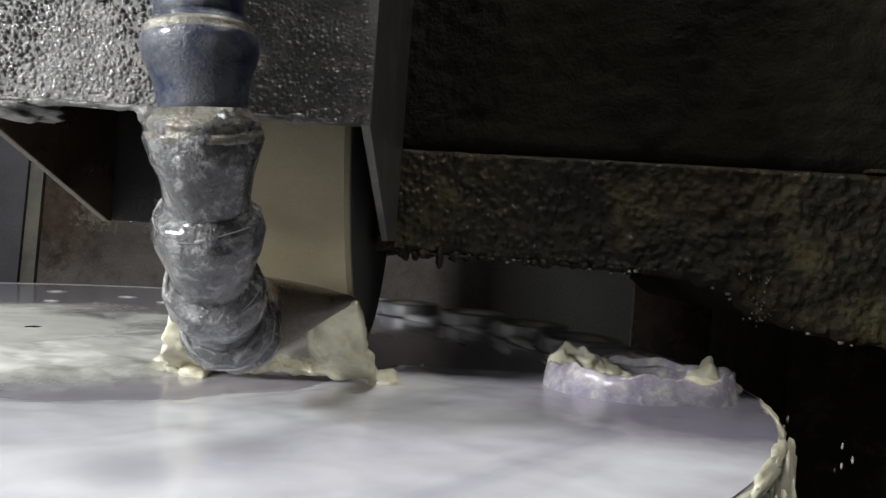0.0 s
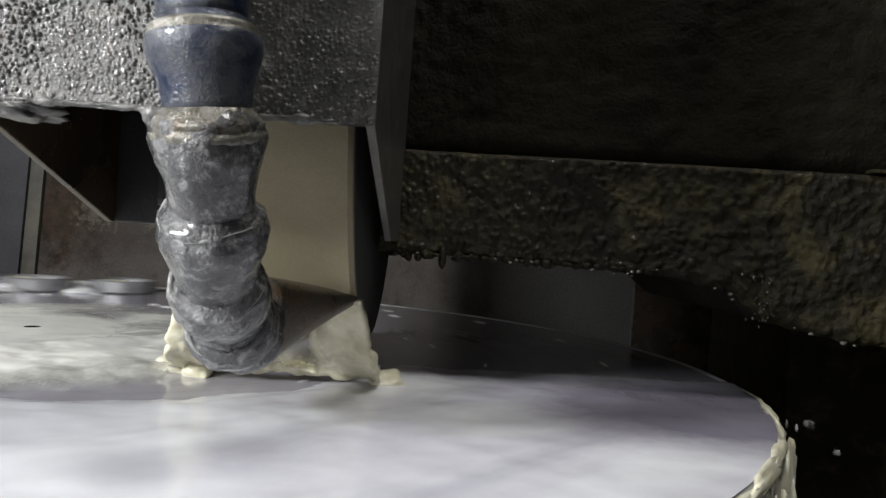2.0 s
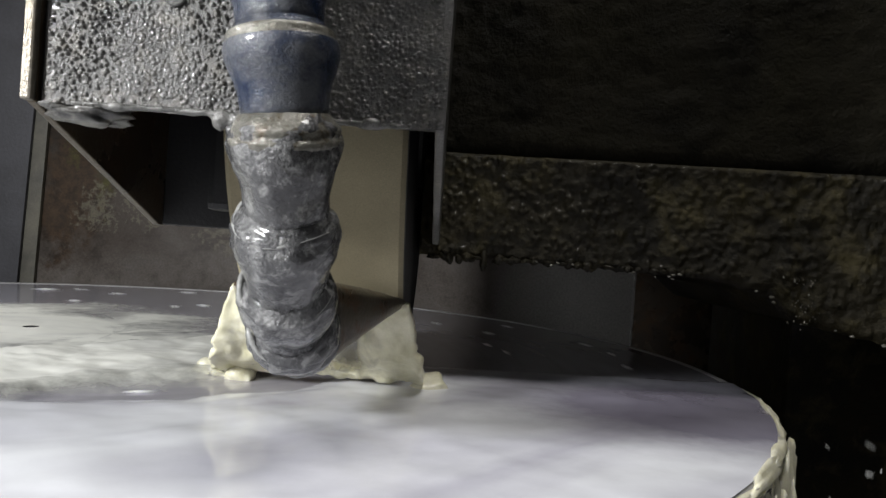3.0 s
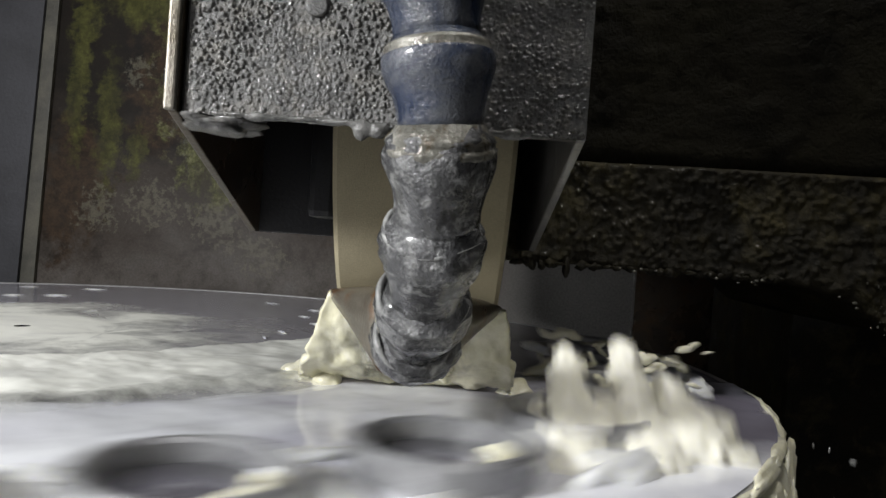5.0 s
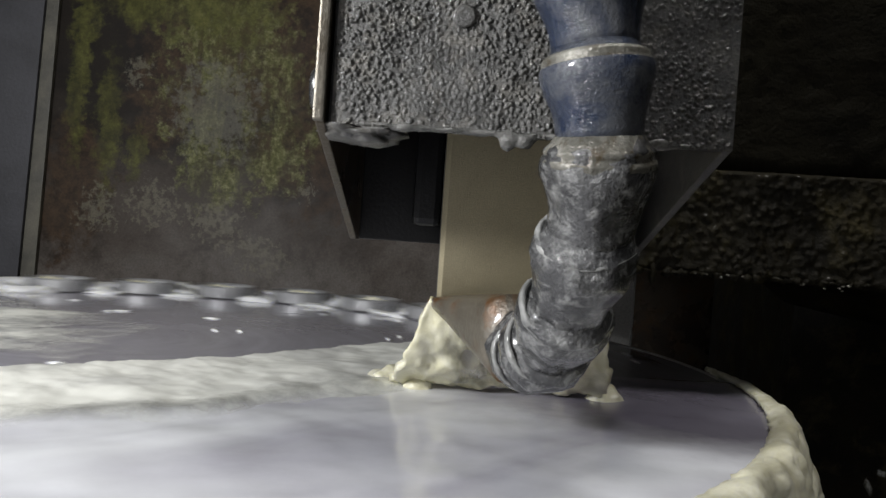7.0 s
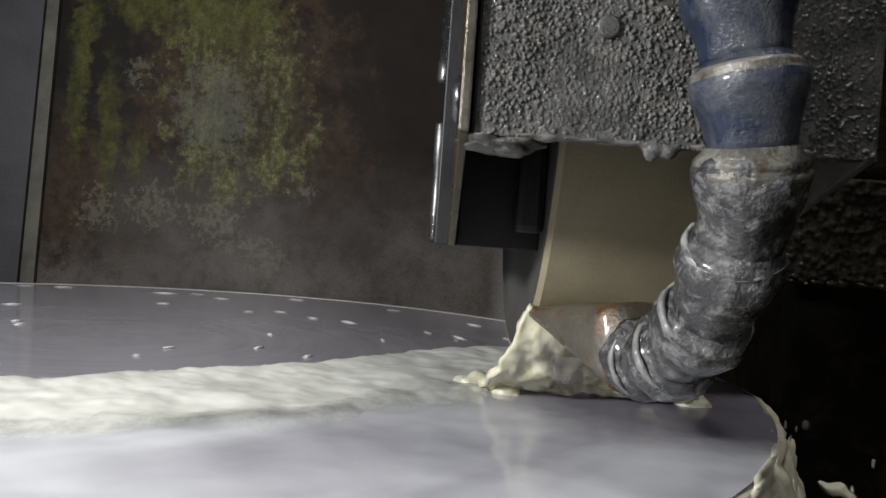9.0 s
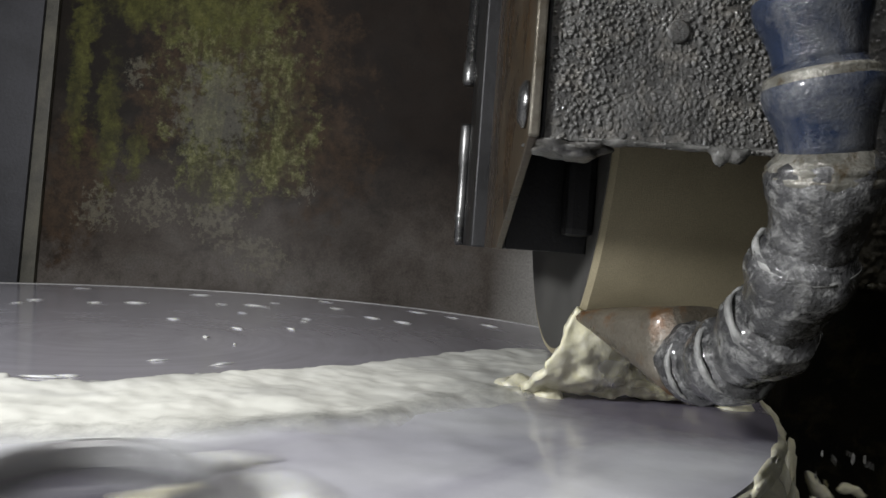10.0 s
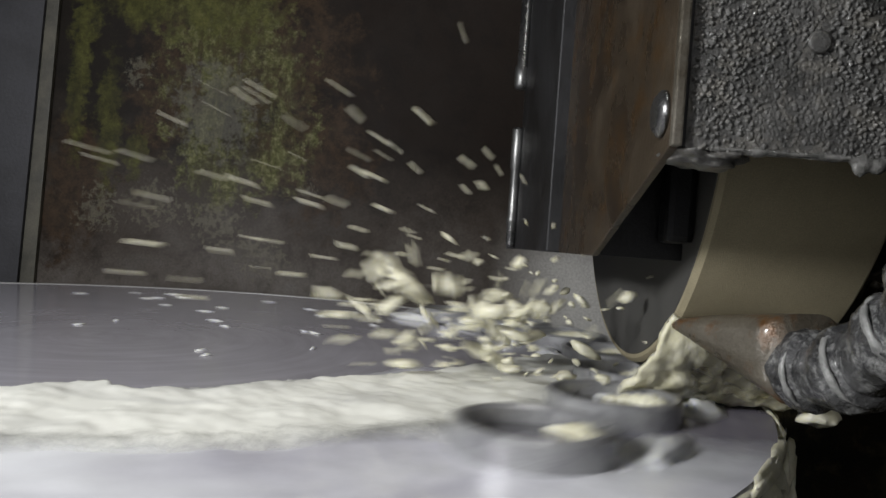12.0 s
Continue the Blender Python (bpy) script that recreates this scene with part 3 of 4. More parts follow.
def make_guard():
    g = new("wheel_guard")
    tagged(g, "grit-crusted dark steel grinding wheel guard box", "wheel guard")
    part("front_backing", box(GX0 + 0.001, GX1 - 0.001, GY + 0.0005, GY + 0.006, GZ, TOP, 0.0008), DARKPLATE, g)
    bumpy_plate("front_plate", GX0 + 0.002, GX1, GZ, 0.175, GY, CRUST, g, "front plate crusted with black grit")
    side = [(GY, GZ), (0.334, 0.0602), (0.43, 0.0602), (0.43, TOP), (GY, TOP)]
    part("side_plate", prism(side, "x", GX0 - 0.003, GX0), BROWNPLATE, g, "wet rusty brown side plate")
    part("side_plate", prism(side, "x", GX1 - 0.003, GX1), CRUST, g, "dark crusted side plate")
    part("edge_strip", box(GX0 - 0.0032, GX0 + 0.0002, GY - 0.0035, GY - 0.0002, GZ, TOP, 0.0008), EDGE, g, "bright worn steel edge")
    part("inner_plate", box(GX0 + 0.001, 0.0735, 0.334, 0.337, 0.0605, TOP, 0.0006), DARKPLATE, g)
    part("inner_block", box(0.061, 0.0732, 0.318, 0.333, 0.068, 0.2, 0.003), DARKPLATE, g)
    part("roof", box(GX0, GX1, GY, 0.43, TOP, TOP + 0.004, 0.0006), DARKPLATE, g)
    lip = bmesh.new()
    for k in range(26):
        x = GX0 + 0.012 + 0.098 * k / 25
        blob(lip, (x, GY + 0.001, GZ + 0.0004 - 0.0010 * max(0, noise.noise((x * 90, 3.0, 1.0)))), (0.0046, 0.0022, 0.0011 + 0.0016 * max(0, noise.noise((x * 140, 1.0, 8.0)))), 0.5, k * 2.1, 2)
    for x, long in ((0.0925, 0.0036), (0.0975, 0.0026), (0.121, 0.0028)):
        blob(lip, (x, GY + 0.001, GZ - 0.0015), (0.0030, 0.0022, long), 0.3, x * 70, 2)
    run_together(part("wet_lip", lip, LIPGREY, g, "pale wet slime along the lower lip", True), 0.0006, 5)
    flange = blob(bmesh.new(), (GX0 + 0.011, GY + 0.010, GZ - 0.0015), (0.012, 0.012, 0.0035), 0.45, 3.0, 4)
    part("crust_flange", flange, CRUST, g, "", True)
    bolt = lathe([(0.0036, 0), (0.0036, 0.0004), (0.0028, 0.0007), (0.0012, 0.0005)], Matrix.Translation((0.0766, GY - 0.0006, 0.130)) @ pose(0, 0, 0, 90), 20)
    part("bolt", bolt, CRUST, g, "crusted bolt head", True)
    screw = lathe([(0.0075, 0), (0.0075, 0.0012), (0.0055, 0.0028), (0.002, 0.0032)], Matrix.Translation((GX0 - 0.003, 0.2365, 0.1065)) @ pose(0, 0, 0, 0, -90), 24)
    part("screw", screw, STEEL, g, "bright round screw head", True)
    return g


WX0, WX1, WY, WR = 0.0738, 0.146, 0.425, 0.14


def make_wheel():
    m = Matrix.Translation((0, WY, WR + 0.003)) @ pose(0, 0, 0, 0, 90)
    w = new("grinding_wheel")
    tagged(w, "tan abrasive grinding wheel under its guard", "grinding wheel")
    part("abrasive_rim", lathe([(WR - 0.002, WX0), (WR, WX0 + 0.002), (WR, WX1 - 0.002), (WR - 0.002, WX1)], m, 160), WHEEL, w)
    for x0, x1 in ((WX0 - 0.0004, WX0 + 0.004), (WX1 - 0.004, WX1 + 0.0004)):
        part("side_face", lathe([(WR - 0.0045, x0), (WR - 0.0025, (x0 + x1) / 2), (WR - 0.0045, x1)], m, 128), WHEELSIDE, w, "dark grey wheel side")
        part("flange", lathe([(0.05, x0 - 0.004), (0.052, x0 - 0.002), (0.052, x1 + 0.002), (0.05, x1 + 0.004)], m, 64), DARKPLATE, w, "steel clamping flange")
    return w


def make_housing():
    h = new("spindle_housing")
    tagged(h, "dark oily cast iron spindle housing with drips", "spindle housing")
    low = [(0.150, 0.0545), (0.21, 0.0548), (0.30, 0.0525), (0.33, 0.047), (0.348, 0.033), (0.40, 0.024), (0.8, 0.008)]
    part("body", prism(low + [(0.8, 0.118), (0.150, 0.108)], "y", 0.392, 0.6, 0.003), CAST, h, "brown oily lower casting")
    part("upper_body", box(0.150, 0.80, 0.408, 0.6, 0.104, 0.5, 0.003), BLACKCAST, h, "black oily upper casting")

    def sill(x):
        for (xa, za), (xb, zb) in zip(low, low[1:]):
            if x <= xb:
                return za + (zb - za) * (x - xa) / (xb - xa)
        return low[-1][1]

    def rough_face(name, bottom, top, y, nx, nz, deep, fray, material, label):
        """A cast face: swells, pits and grains, with a frayed lower edge."""
        verts, faces = [], []
        for j in range(nz + 1):
            for i in range(nx + 1):
                x = 0.1505 + 0.6495 * (i / nx) ** 1.6
                z0, z1 = bottom(x) - fray * max(0, fbm(x * 130, 2.0, 5.0, 3) + 0.1), top(x)
                z = z0 + (z1 - z0) * j / nz
                d = deep * (1.1 * fbm(x * 22, z * 30, 1.0, 3) + 0.55 * fbm(x * 130, z * 130, 4.0, 3))
                gaps, spots = noise.voronoi((x * 300, z * 300, 0.7))
                d += 0.55 * deep * max(0, 1 - gaps[0] * 1.6) * (noise.cell(spots[0] * 5.1) > -0.3)
                round_off = 0.004 * (max(0, 1 - j / 3) ** 2 + max(0, (j - nz + 2) / 2) ** 2)
                verts.append((x, y - d + round_off, z))
        for j in range(nz):
            for i in range(nx):
                a = j * (nx + 1) + i
                faces.append((a, a + 1, a + nx + 2, a + nx + 1))
        return mesh_object(name, verts, faces, material, h, label, True)

    rough_face("front_face", sill, lambda x: 0.108 + 0.0154 * (x - 0.15), 0.388, 480, 60, 0.0042, 0.004, CAST, "lumpy brown oily cast face")
    rough_face("upper_face", lambda x: 0.107 + 0.0154 * (x - 0.15), lambda x: 0.30, 0.391, 200, 70, 0.0034, 0.0, BLACKCAST, "black lumpy oily cast face")
    for k in range(18):
        # wet drops that cling to the lower edge
        x = 0.20 + 0.20 * random.random()
        r = random.uniform(0.0004, 0.0010)
        part("drip", blob(bmesh.new(), (x, 0.3845 + random.uniform(0, 0.002), sill(x) + random.uniform(-0.002, 0.001)), (r * 1.6, r, r), 0.3, k * 1.3, 2), WETRING, h, "glistening wet drop", True)
    bm = bmesh.new()
    for k in range(44):
        x, r = random.gauss(0.346, 0.004), random.uniform(0.0002, 0.0006)
        blob(bm, (x, 0.3825, random.uniform(0.030, 0.056)), (r, r, r * 1.3), 0.3, k * 0.9, 1)
    tagged(part("wet_glint", bm, WETRING, h, "cluster of glistening wet beads", True), kind="stuff")
    part("ledge", prism([(0.40, 0.1143), (0.8, 0.1185), (0.8, 0.1165), (0.40, 0.1123)], "y", 0.3845, 0.40, 0.0005), CAST, h, "thin wet ledge")
    bm = bmesh.new()
    for k in range(46):
        x = 0.155 + 0.19 * random.random()
        blob(bm, (x, 0.387 + random.uniform(0, 0.004), 0.0545), (0.003, 0.003, random.uniform(0.001, 0.003)), 0.5, k, 1)
    for x, l in ((0.1837, 0.006), (0.171, 0.003), (0.166, 0.0035)):
        blob(bm, (x, 0.3885, 0.0535), (0.0022, 0.0022, l), 0.25, x * 90, 2)
    part("drip_edge", bm, CAST, h, "uneven crusted lower edge with hanging drips", True)
    return h


HOSE = [(0.0850, 0.205, 0.36), (0.1095, 0.205, 0.16), (0.1150, 0.205, 0.115), (0.1174, 0.2065, 0.090), (0.1175, 0.215, 0.067), (0.1155, 0.231, 0.046), (0.1135, 0.254, 0.0305), (0.1110, 0.280, 0.0225), (0.1090, 0.303, 0.0250)]


def spline(points, steps):
    out = []
    pts = [Vector(p) for p in points]
    pts = [2 * pts[0] - pts[1]] + pts + [2 * pts[-1] - pts[-2]]
    for i in range(1, len(pts) - 2):
        a, b, c, d = pts[i - 1:i + 3]
        for k in range(steps):
            t = k / steps
            out.append(0.5 * (2 * b + (c - a) * t + (2 * a - 5 * b + 4 * c - d) * t * t + (3 * b - a - 3 * c + d) * t ** 3))
    out.append(pts[-2])
    return out


def make_hose():
    h = new("coolant_hose")
    tagged(h, "grimy blue and grey ball-jointed coolant hose with fan nozzle", "coolant hose")
    line = spline(HOSE, 40)
    dist = [0.0]
    for a, b in zip(line, line[1:]):
        dist.append(dist[-1] + (b - a).length)

    def at(d):
        d = min(max(d, 0), dist[-1] - 1e-6)
        i = max(k for k in range(len(dist)) if dist[k] <= d)
        i = min(i, len(line) - 2)
        t = (d - dist[i]) / (dist[i + 1] - dist[i])
        return line[i].lerp(line[i + 1], t), (line[i + 1] - line[i]).normalized()

    step, n = 0.0272, 0
    joint = next(dist[k] for k in range(len(line)) if line[k].z < 0.0905)
    d = joint + 0.9 * step
    while d + step < dist[-1] + 0.012:
        d += step
    profile = [(-0.03, 0.0112), (0.0, 0.0126), (0.10, 0.0127), (0.22, 0.0131), (0.36, 0.0141), (0.50, 0.0155), (0.62, 0.0164), (0.72, 0.0167), (0.79, 0.0164), (0.84, 0.0157), (0.87, 0.0159), (0.90, 0.0156), (0.93, 0.0145), (0.96, 0.0134), (1.02, 0.0126)]
    while d > 0.02:
        # a socket with a collar at its upper end, waisted towards the next ball
        bm = bmesh.new()
        rows = []
        grey = at(d - 0.6 * step)[0].z < 0.090
        for u, r in profile:
            c, w = at(d - u * step)
            side = w.cross(Vector((0, 1, 0.2))).normalized()
            up = side.cross(w)
            row = []
            for k in range(48):
                a = 2 * math.pi * k / 48
                out = side * math.cos(a) + up * math.sin(a)
                q = (c + out * r) * 150
                fat = 0.96 if n < 2 else 0.94
                row.append(bm.verts.new(c + out * (fat * r + (0.0024 if grey else 0.0005) * fbm(q.x, q.y, q.z, 4))))
            rows.append(row)
        for lo, hi in zip(rows, rows[1:]):
            for k in range(48):
                bm.faces.new((lo[k], lo[(k + 1) % 48], hi[(k + 1) % 48], hi[k]))
        bm.faces.new(rows[0])
        bm.faces.new(rows[-1])
        seg = part("hose_segment", bm, HOSEGREY if grey else HOSEBLUE, h, "grey grime-coated segment" if grey else "blue plastic segment", True)
        last = grey and at(d - 1.6 * step)[0].z >= 0.090
        if not grey:
            # the collar is caked with pale grit
            seg.data.materials.append(WETRING)
            for k in range(8 * 48, 12 * 48):
                seg.data.polygons[k].material_index = 1
            d -= step
            n += 1
            continue
        if last:
            # a wet ring where the blue hose ends
            wide = [(0.70, 0.0146), (0.74, 0.0157), (0.79, 0.0158), (0.81, 0.0151), (0.84, 0.0150), (0.86, 0.0154), (0.90, 0.0149), (0.96, 0.0133), (1.02, 0.0122), (1.03, 0.0112)]
            ring = bmesh.new()
            made = []
            for u, r in wide:
                c, w = at(d - u * step)
                side = w.cross(Vector((0, 1, 0.2))).normalized()
                up = side.cross(w)
                made.append([ring.verts.new(c + (side * math.cos(a) + up * math.sin(a)) * (r + 0.0009 * fbm(math.cos(a) * 5, math.sin(a) * 5, u * 9 + n, 4))) for a in (2 * math.pi * k / 48 for k in range(48))])
            for lo, hi in zip(made, made[1:]):
                for k in range(48):
                    ring.faces.new((lo[k], lo[(k + 1) % 48], hi[(k + 1) % 48], hi[k]))
            part("collar_ring", ring, WETRING, seg, "wet shining grey collar ring", True)
            d -= step
            step = 0.0240
            n += 1
            continue
        # slime gathered on the collar
        bm = bmesh.new()
        loop = []
        for k in range(48):
            a = 2 * math.pi * k / 48
            c, w = at(d - (0.87 + 0.06 * math.sin(a * 2 + n)) * step)
            side = w.cross(Vector((0, 1, 0.2))).normalized()
            up = side.cross(w)
            out = side * math.cos(a) + up * math.sin(a)
            fat = 0.0001 + 0.0009 * max(0, 0.25 - out.x + 1.2 * fbm(math.cos(a) * 3 + n, math.sin(a) * 3, n * 3.0, 4))
            loop.append([bm.verts.new(c + out * (0.0142 + fat * math.cos(b)) + w * fat * 1.6 * math.sin(b)) for b in (math.pi * j / 3 for j in range(6))])
        for k in range(48):
            for j in range(6):
                bm.faces.new((loop[k][j], loop[(k + 1) % 48][j], loop[(k + 1) % 48][(j + 1) % 6], loop[k][(j + 1) % 6]))
        part("collar_slime", bm, SLIME, seg, "pale wet slime on the collar", True)
        d -= step
        n += 1
    # the flat fan nozzle
    bm = bmesh.new()
    rows = []
    for k in range(9):
        u = k / 8
        half = 0.0145 + (0.039 - 0.0145) * u ** 0.95
        cx, cy, cz = 0.109, 0.288 + (0.3345 - 0.288) * u, 0.0262 + (0.0345 - 0.0262) * u
        t = 0.0148 * (1 - u) ** 0.8 + 0.0030
        row = []
        for j in range(24):
            a = 2 * math.pi * j / 24
            ca, sa = math.cos(a), math.sin(a)
            row.append(bm.verts.new((cx + half * math.copysign(abs(ca) ** 0.6, ca), cy, cz + t * math.copysign(abs(sa) ** 0.6, sa) - 0.0015 * ca * u)))
        rows.append(row)
    for lo, hi in zip(rows, rows[1:]):
        for j in range(24):
            bm.faces.new((lo[j], lo[(j + 1) % 24], hi[(j + 1) % 24], hi[j]))
    bm.faces.new(rows[0])
    part("fan_nozzle", bm, NOZZLE, h, "brown wet flattened metal fan nozzle", True)
    return h


def make_curtain():
    """Froth that pours from the nozzle's lip down to the table."""
    verts, faces = [], []
    nu, nv = 70, 26
    for j in range(nv + 1):
        v = j / nv
        for i in range(nu + 1):
            u = i / nu
            x0 = 0.0705 - 0.017 * v + 0.006 * v * fbm(v * 7, 1.0, 2.0, 3)
            x1 = 0.149 + 0.010 * v + 0.007 * v * fbm(v * 7, 5.0, 2.0, 3)
            x = x0 + (x1 - x0) * u
            edge = 1 - min(1.0, min(u, 1 - u) * 9)
            y = 0.331 + 0.040 * v - 0.008 * math.sin(math.pi * v) + 0.018 * fbm(x * 50, v * 2.4, 3.0) * v + 0.0022 * fbm(x * 160, v * 7, 3.0) - 0.004 * edge * v
            z = -0.0092 + (0.0443 - 0.003 * u) * (1 - v) ** 1.15 + 0.0045 * fbm(x * 90, v * 9, 6.0) * v
            verts.append((x, y, z))
    for j in range(nv):
        for i in range(nu):
            a = j * (nu + 1) + i
            faces.append((a, a + 1, a + nu + 2, a + nu + 1))
    ob = mesh_object("froth_curtain", verts, faces, POUR, smooth=True)
    cover = []
    for j in range(nv + 1):
        for i in range(nu + 1):
            u, v = i / nu, j / nv
            cover.append(0.12 + 0.75 * max(0.0, 1 - min(u, 1 - u) / 0.3) + 0.35 * v ** 6)
    ob.data.attributes.new("cover", "FLOAT", "POINT").data.foreach_set("value", cover)
    solid = ob.modifiers.new("thickness", "SOLIDIFY")
    solid.thickness, solid.offset = 0.004, 1
    tagged(ob, "creamy yellow-white coolant froth pouring from the nozzle", "coolant froth", kind="stuff")
    return ob


def make_heaps():
    """Froth heaped up at both feet of the pouring curtain."""
    heaps = []
    for k, (x, y, long, wide, high) in enumerate(((0.057, 0.384, 0.012, 0.012, 0.0075), (0.067, 0.374, 0.008, 0.010, 0.0062), (0.048, 0.388, 0.010, 0.012, 0.0050), (0.160, 0.376, 0.010, 0.010, 0.0060))):
        bm = blob(bmesh.new(), (x, y, -0.0112), (long, wide, high), 0.4, k * 6.3, 4)
        ob = run_together(part("froth_mound", bm, CREAM, smooth=True), 0.0012, 5)
        tagged(ob, "lumpy creamy froth piled at the foot of the nozzle's pour", "froth", "froth mounds")
        heaps.append(ob)
    return heaps


def make_tube():
    t = new("drain_tube")
    tagged(t, "thin wet steel tube hanging behind the guard, dripping", "tube")
    m = Matrix.Translation((0.0228, 0.6228, 0))
    part("lower_tube", lathe([(0.003, 0.060), (0.0042, 0.064), (0.0042, 0.08), (0.005, 0.082), (0.005, 0.085), (0.0042, 0.087), (0.0042, 0.125), (0.005, 0.127), (0.005, 0.158), (0.0042, 0.16)], m, 16), STEEL, t, "", True)
    part("upper_tube", lathe([(0.005, 0.192), (0.0065, 0.195), (0.0065, 0.21), (0.005, 0.212), (0.005, 0.5)], m, 16), STEEL, t, "", True)
    part("back_plate", box(0.026, 0.046, 0.43, 0.628, 0.0602, 0.5, 0.001), DARKPLATE, t, "dark oily back plate")
    return t


# ---- splashes ----
def crown_splash():
    """The first ring's wave: a low wall of lilac coolant with froth torn up along its far edge."""
    bm = bmesh.new()
    for i in range(34):
        a = math.pi * (0.04 + 1.06 * i / 33)
        tall = min(0.013, 0.003 + 0.016 * max(0, noise.noise((math.cos(a) * 2.6 + 4.0, math.sin(a) * 2.6, 1.5)) + 0.12) + (0.007 if 21 < i < 30 else 0))
        blob(bm, (0.035 * math.cos(a), 0.019 * math.sin(a), tall * 0.45), (0.0058, 0.0050, tall * 0.7), 0.6, i * 3.3, 3)
    for k in range(7):
        blob(bm, (-0.030 + 0.004 * k, 0.010 + 0.003 * math.sin(k * 2.0), 0.013 - 0.0013 * k), (0.0052, 0.0048, 0.0056 - 0.0004 * k), 0.6, k * 5.9, 3)
    for x, y, z, r in ((0.030, -0.006, 0.004, 0.007), (0.024, -0.010, 0.006, 0.006), (0.036, 0.004, 0.004, 0.007), (-0.010, -0.012, 0.006, 0.0035), (-0.016, -0.013, 0.006, 0.003)):
        blob(bm, (x, y, z), (r * 1.3, r, r * 0.75), 0.6, x * 300, 3)
    ob = run_together(part("crown_splash", bm, CREAM, smooth=True), 0.0009, 4)
    tagged(ob, "low jagged crown of creamy froth on the table", "splash")
    rows = []
    bm = bmesh.new()
    for j in range(9):
        v = j / 8
        row = []
        for k in range(72):
            a = 2 * math.pi * k / 72
            r = 1.14 - 0.16 * v + 0.16 * fbm(math.cos(a) * 2, math.sin(a) * 2, v, 3)
            z = (0.0125 + 0.008 * fbm(math.cos(a) * 3, math.sin(a) * 3, 2.0, 3)) * math.sin(v * math.pi * 0.75)
            row.append(bm.verts.new((0.038 * r * math.cos(a), 0.028 * r * math.sin(a) - 0.004, z)))
        rows.append(row)
    for lo, hi in zip(rows, rows[1:]):
        for k in range(72):
            bm.faces.new((lo[k], lo[(k + 1) % 72], hi[(k + 1) % 72], hi[k]))
    part("coolant_wall", bm, LILAC, ob, "glossy lilac wall of coolant", True)
    return ob


def splash_dome():
    """The bulging mass of coolant that the first ring throws up."""
    bm = bmesh.new()
    nu, nv = 120, 44
    outline = [(0.0, 0.022), (0.14, 0.026), (0.32, 0.035), (0.52, 0.0445), (0.72, 0.0480), (0.86, 0.0440), (0.95, 0.030), (1.0, 0.002)]
    rows = []
    for j in range(nv + 1):
        v = 1 - (1 - j / nv) ** 1.4
        row = []
        (va, ra), (vb, rb) = next(pair for pair in zip(outline, outline[1:]) if v <= pair[1][0])
        r = ra + (rb - ra) * (v - va) / (vb - va)
        for i in range(nu):
            a = 2 * math.pi * i / nu
            x, y = math.cos(a), math.sin(a)
            wob = 1 + 0.30 * fbm(x * 1.8, y * 1.8, v * 2.6, 2) + 0.09 * fbm(x * 7, y * 7, v * 8, 2)
            z = 0.070 * v * (1 + 0.10 * x) + 0.008 * v * fbm(x * r * 60, y * r * 60, 3.0, 3)
            row.append(bm.verts.new((r * wob * x + 0.006 * v, 0.6 * r * wob * y, z)))
        rows.append(row)
    for lo, hi in zip(rows, rows[1:]):
        for i in range(nu):
            bm.faces.new((lo[i], lo[(i + 1) % nu], hi[(i + 1) % nu], hi[i]))
    bm.faces.new(rows[0][::-1])
    bm.faces.new(rows[-1])
    # drops and threads about to tear off its edge
    for k, (x, z, long, tilt) in enumerate(((0.006, 0.078, 0.007, 90), (0.045, 0.070, 0.008, 60), (0.055, 0.058, 0.005, 20), (0.056, 0.046, 0.007, 0), (0.054, 0.034, 0.008, -10), (0.052, 0.022, 0.009, -15), (-0.036, 0.066, 0.006, 130), (-0.044, 0.052, 0.005, 170), (-0.015, 0.073, 0.004, 100), (0.026, 0.073, 0.004, 80), (0.058, 0.028, 0.006, -5))):
        blob(bm, (x, 0, z), (long, 0.0026, 0.0024), 0.5, k * 2.9, 2, Matrix.Rotation(-radians(tilt), 3, "Y"))
    for k in range(40):
        a, v = random.uniform(0, 6.283), random.uniform(0.35, 0.98)
        r = 0.046 * math.sin(math.pi * min(0.97, v * 0.75 + 0.12))
        blob(bm, (r * math.cos(a) + 0.006 * v, 0.6 * r * math.sin(a), 0.070 * v), (0.0045, 0.0045, 0.0045), 0.6, k * 4.1, 2)
    ob = run_together(part("coolant_splash", bm, SPLASH, smooth=True), 0.0011, 8)
    tagged(ob, "glossy bulging mass of milky lilac coolant thrown up", "splash")
    return ob


def splash_arc():
    """A torn arc of coolant that leaps off the rim."""
    line = spline([(0.0890, 0.280, 0.0883), (0.1075, 0.280, 0.0836), (0.1245, 0.280, 0.0764), (0.1370, 0.280, 0.0645), (0.1390, 0.280, 0.0479), (0.1320, 0.282, 0.0305), (0.1260, 0.285, 0.0060)], 9)
    bm = bmesh.new()
    for k, p in enumerate(line):
        u = k / (len(line) - 1)
        fat = 0.0022 + 0.0075 * math.sin(math.pi * min(1.0, 0.12 + 0.9 * u)) ** 1.5
        blob(bm, p, (fat, fat * 0.6, fat), 0.7, k * 1.7, 2)
    for k in range(26):
        p = line[random.randrange(len(line))]
        blob(bm, (p.x + random.gauss(0, 0.008), p.y, p.z + random.gauss(0, 0.008)), (0.004, 0.0015, 0.0015), 0.5, k, 1, Matrix.Rotation(random.uniform(-1, 1), 3, "Y"))
    ob = run_together(part("coolant_arc", bm, CREAM, smooth=True), 0.0010, 3)
    tagged(ob, "torn arc of creamy coolant leaping off the rim", "splash")
    return ob


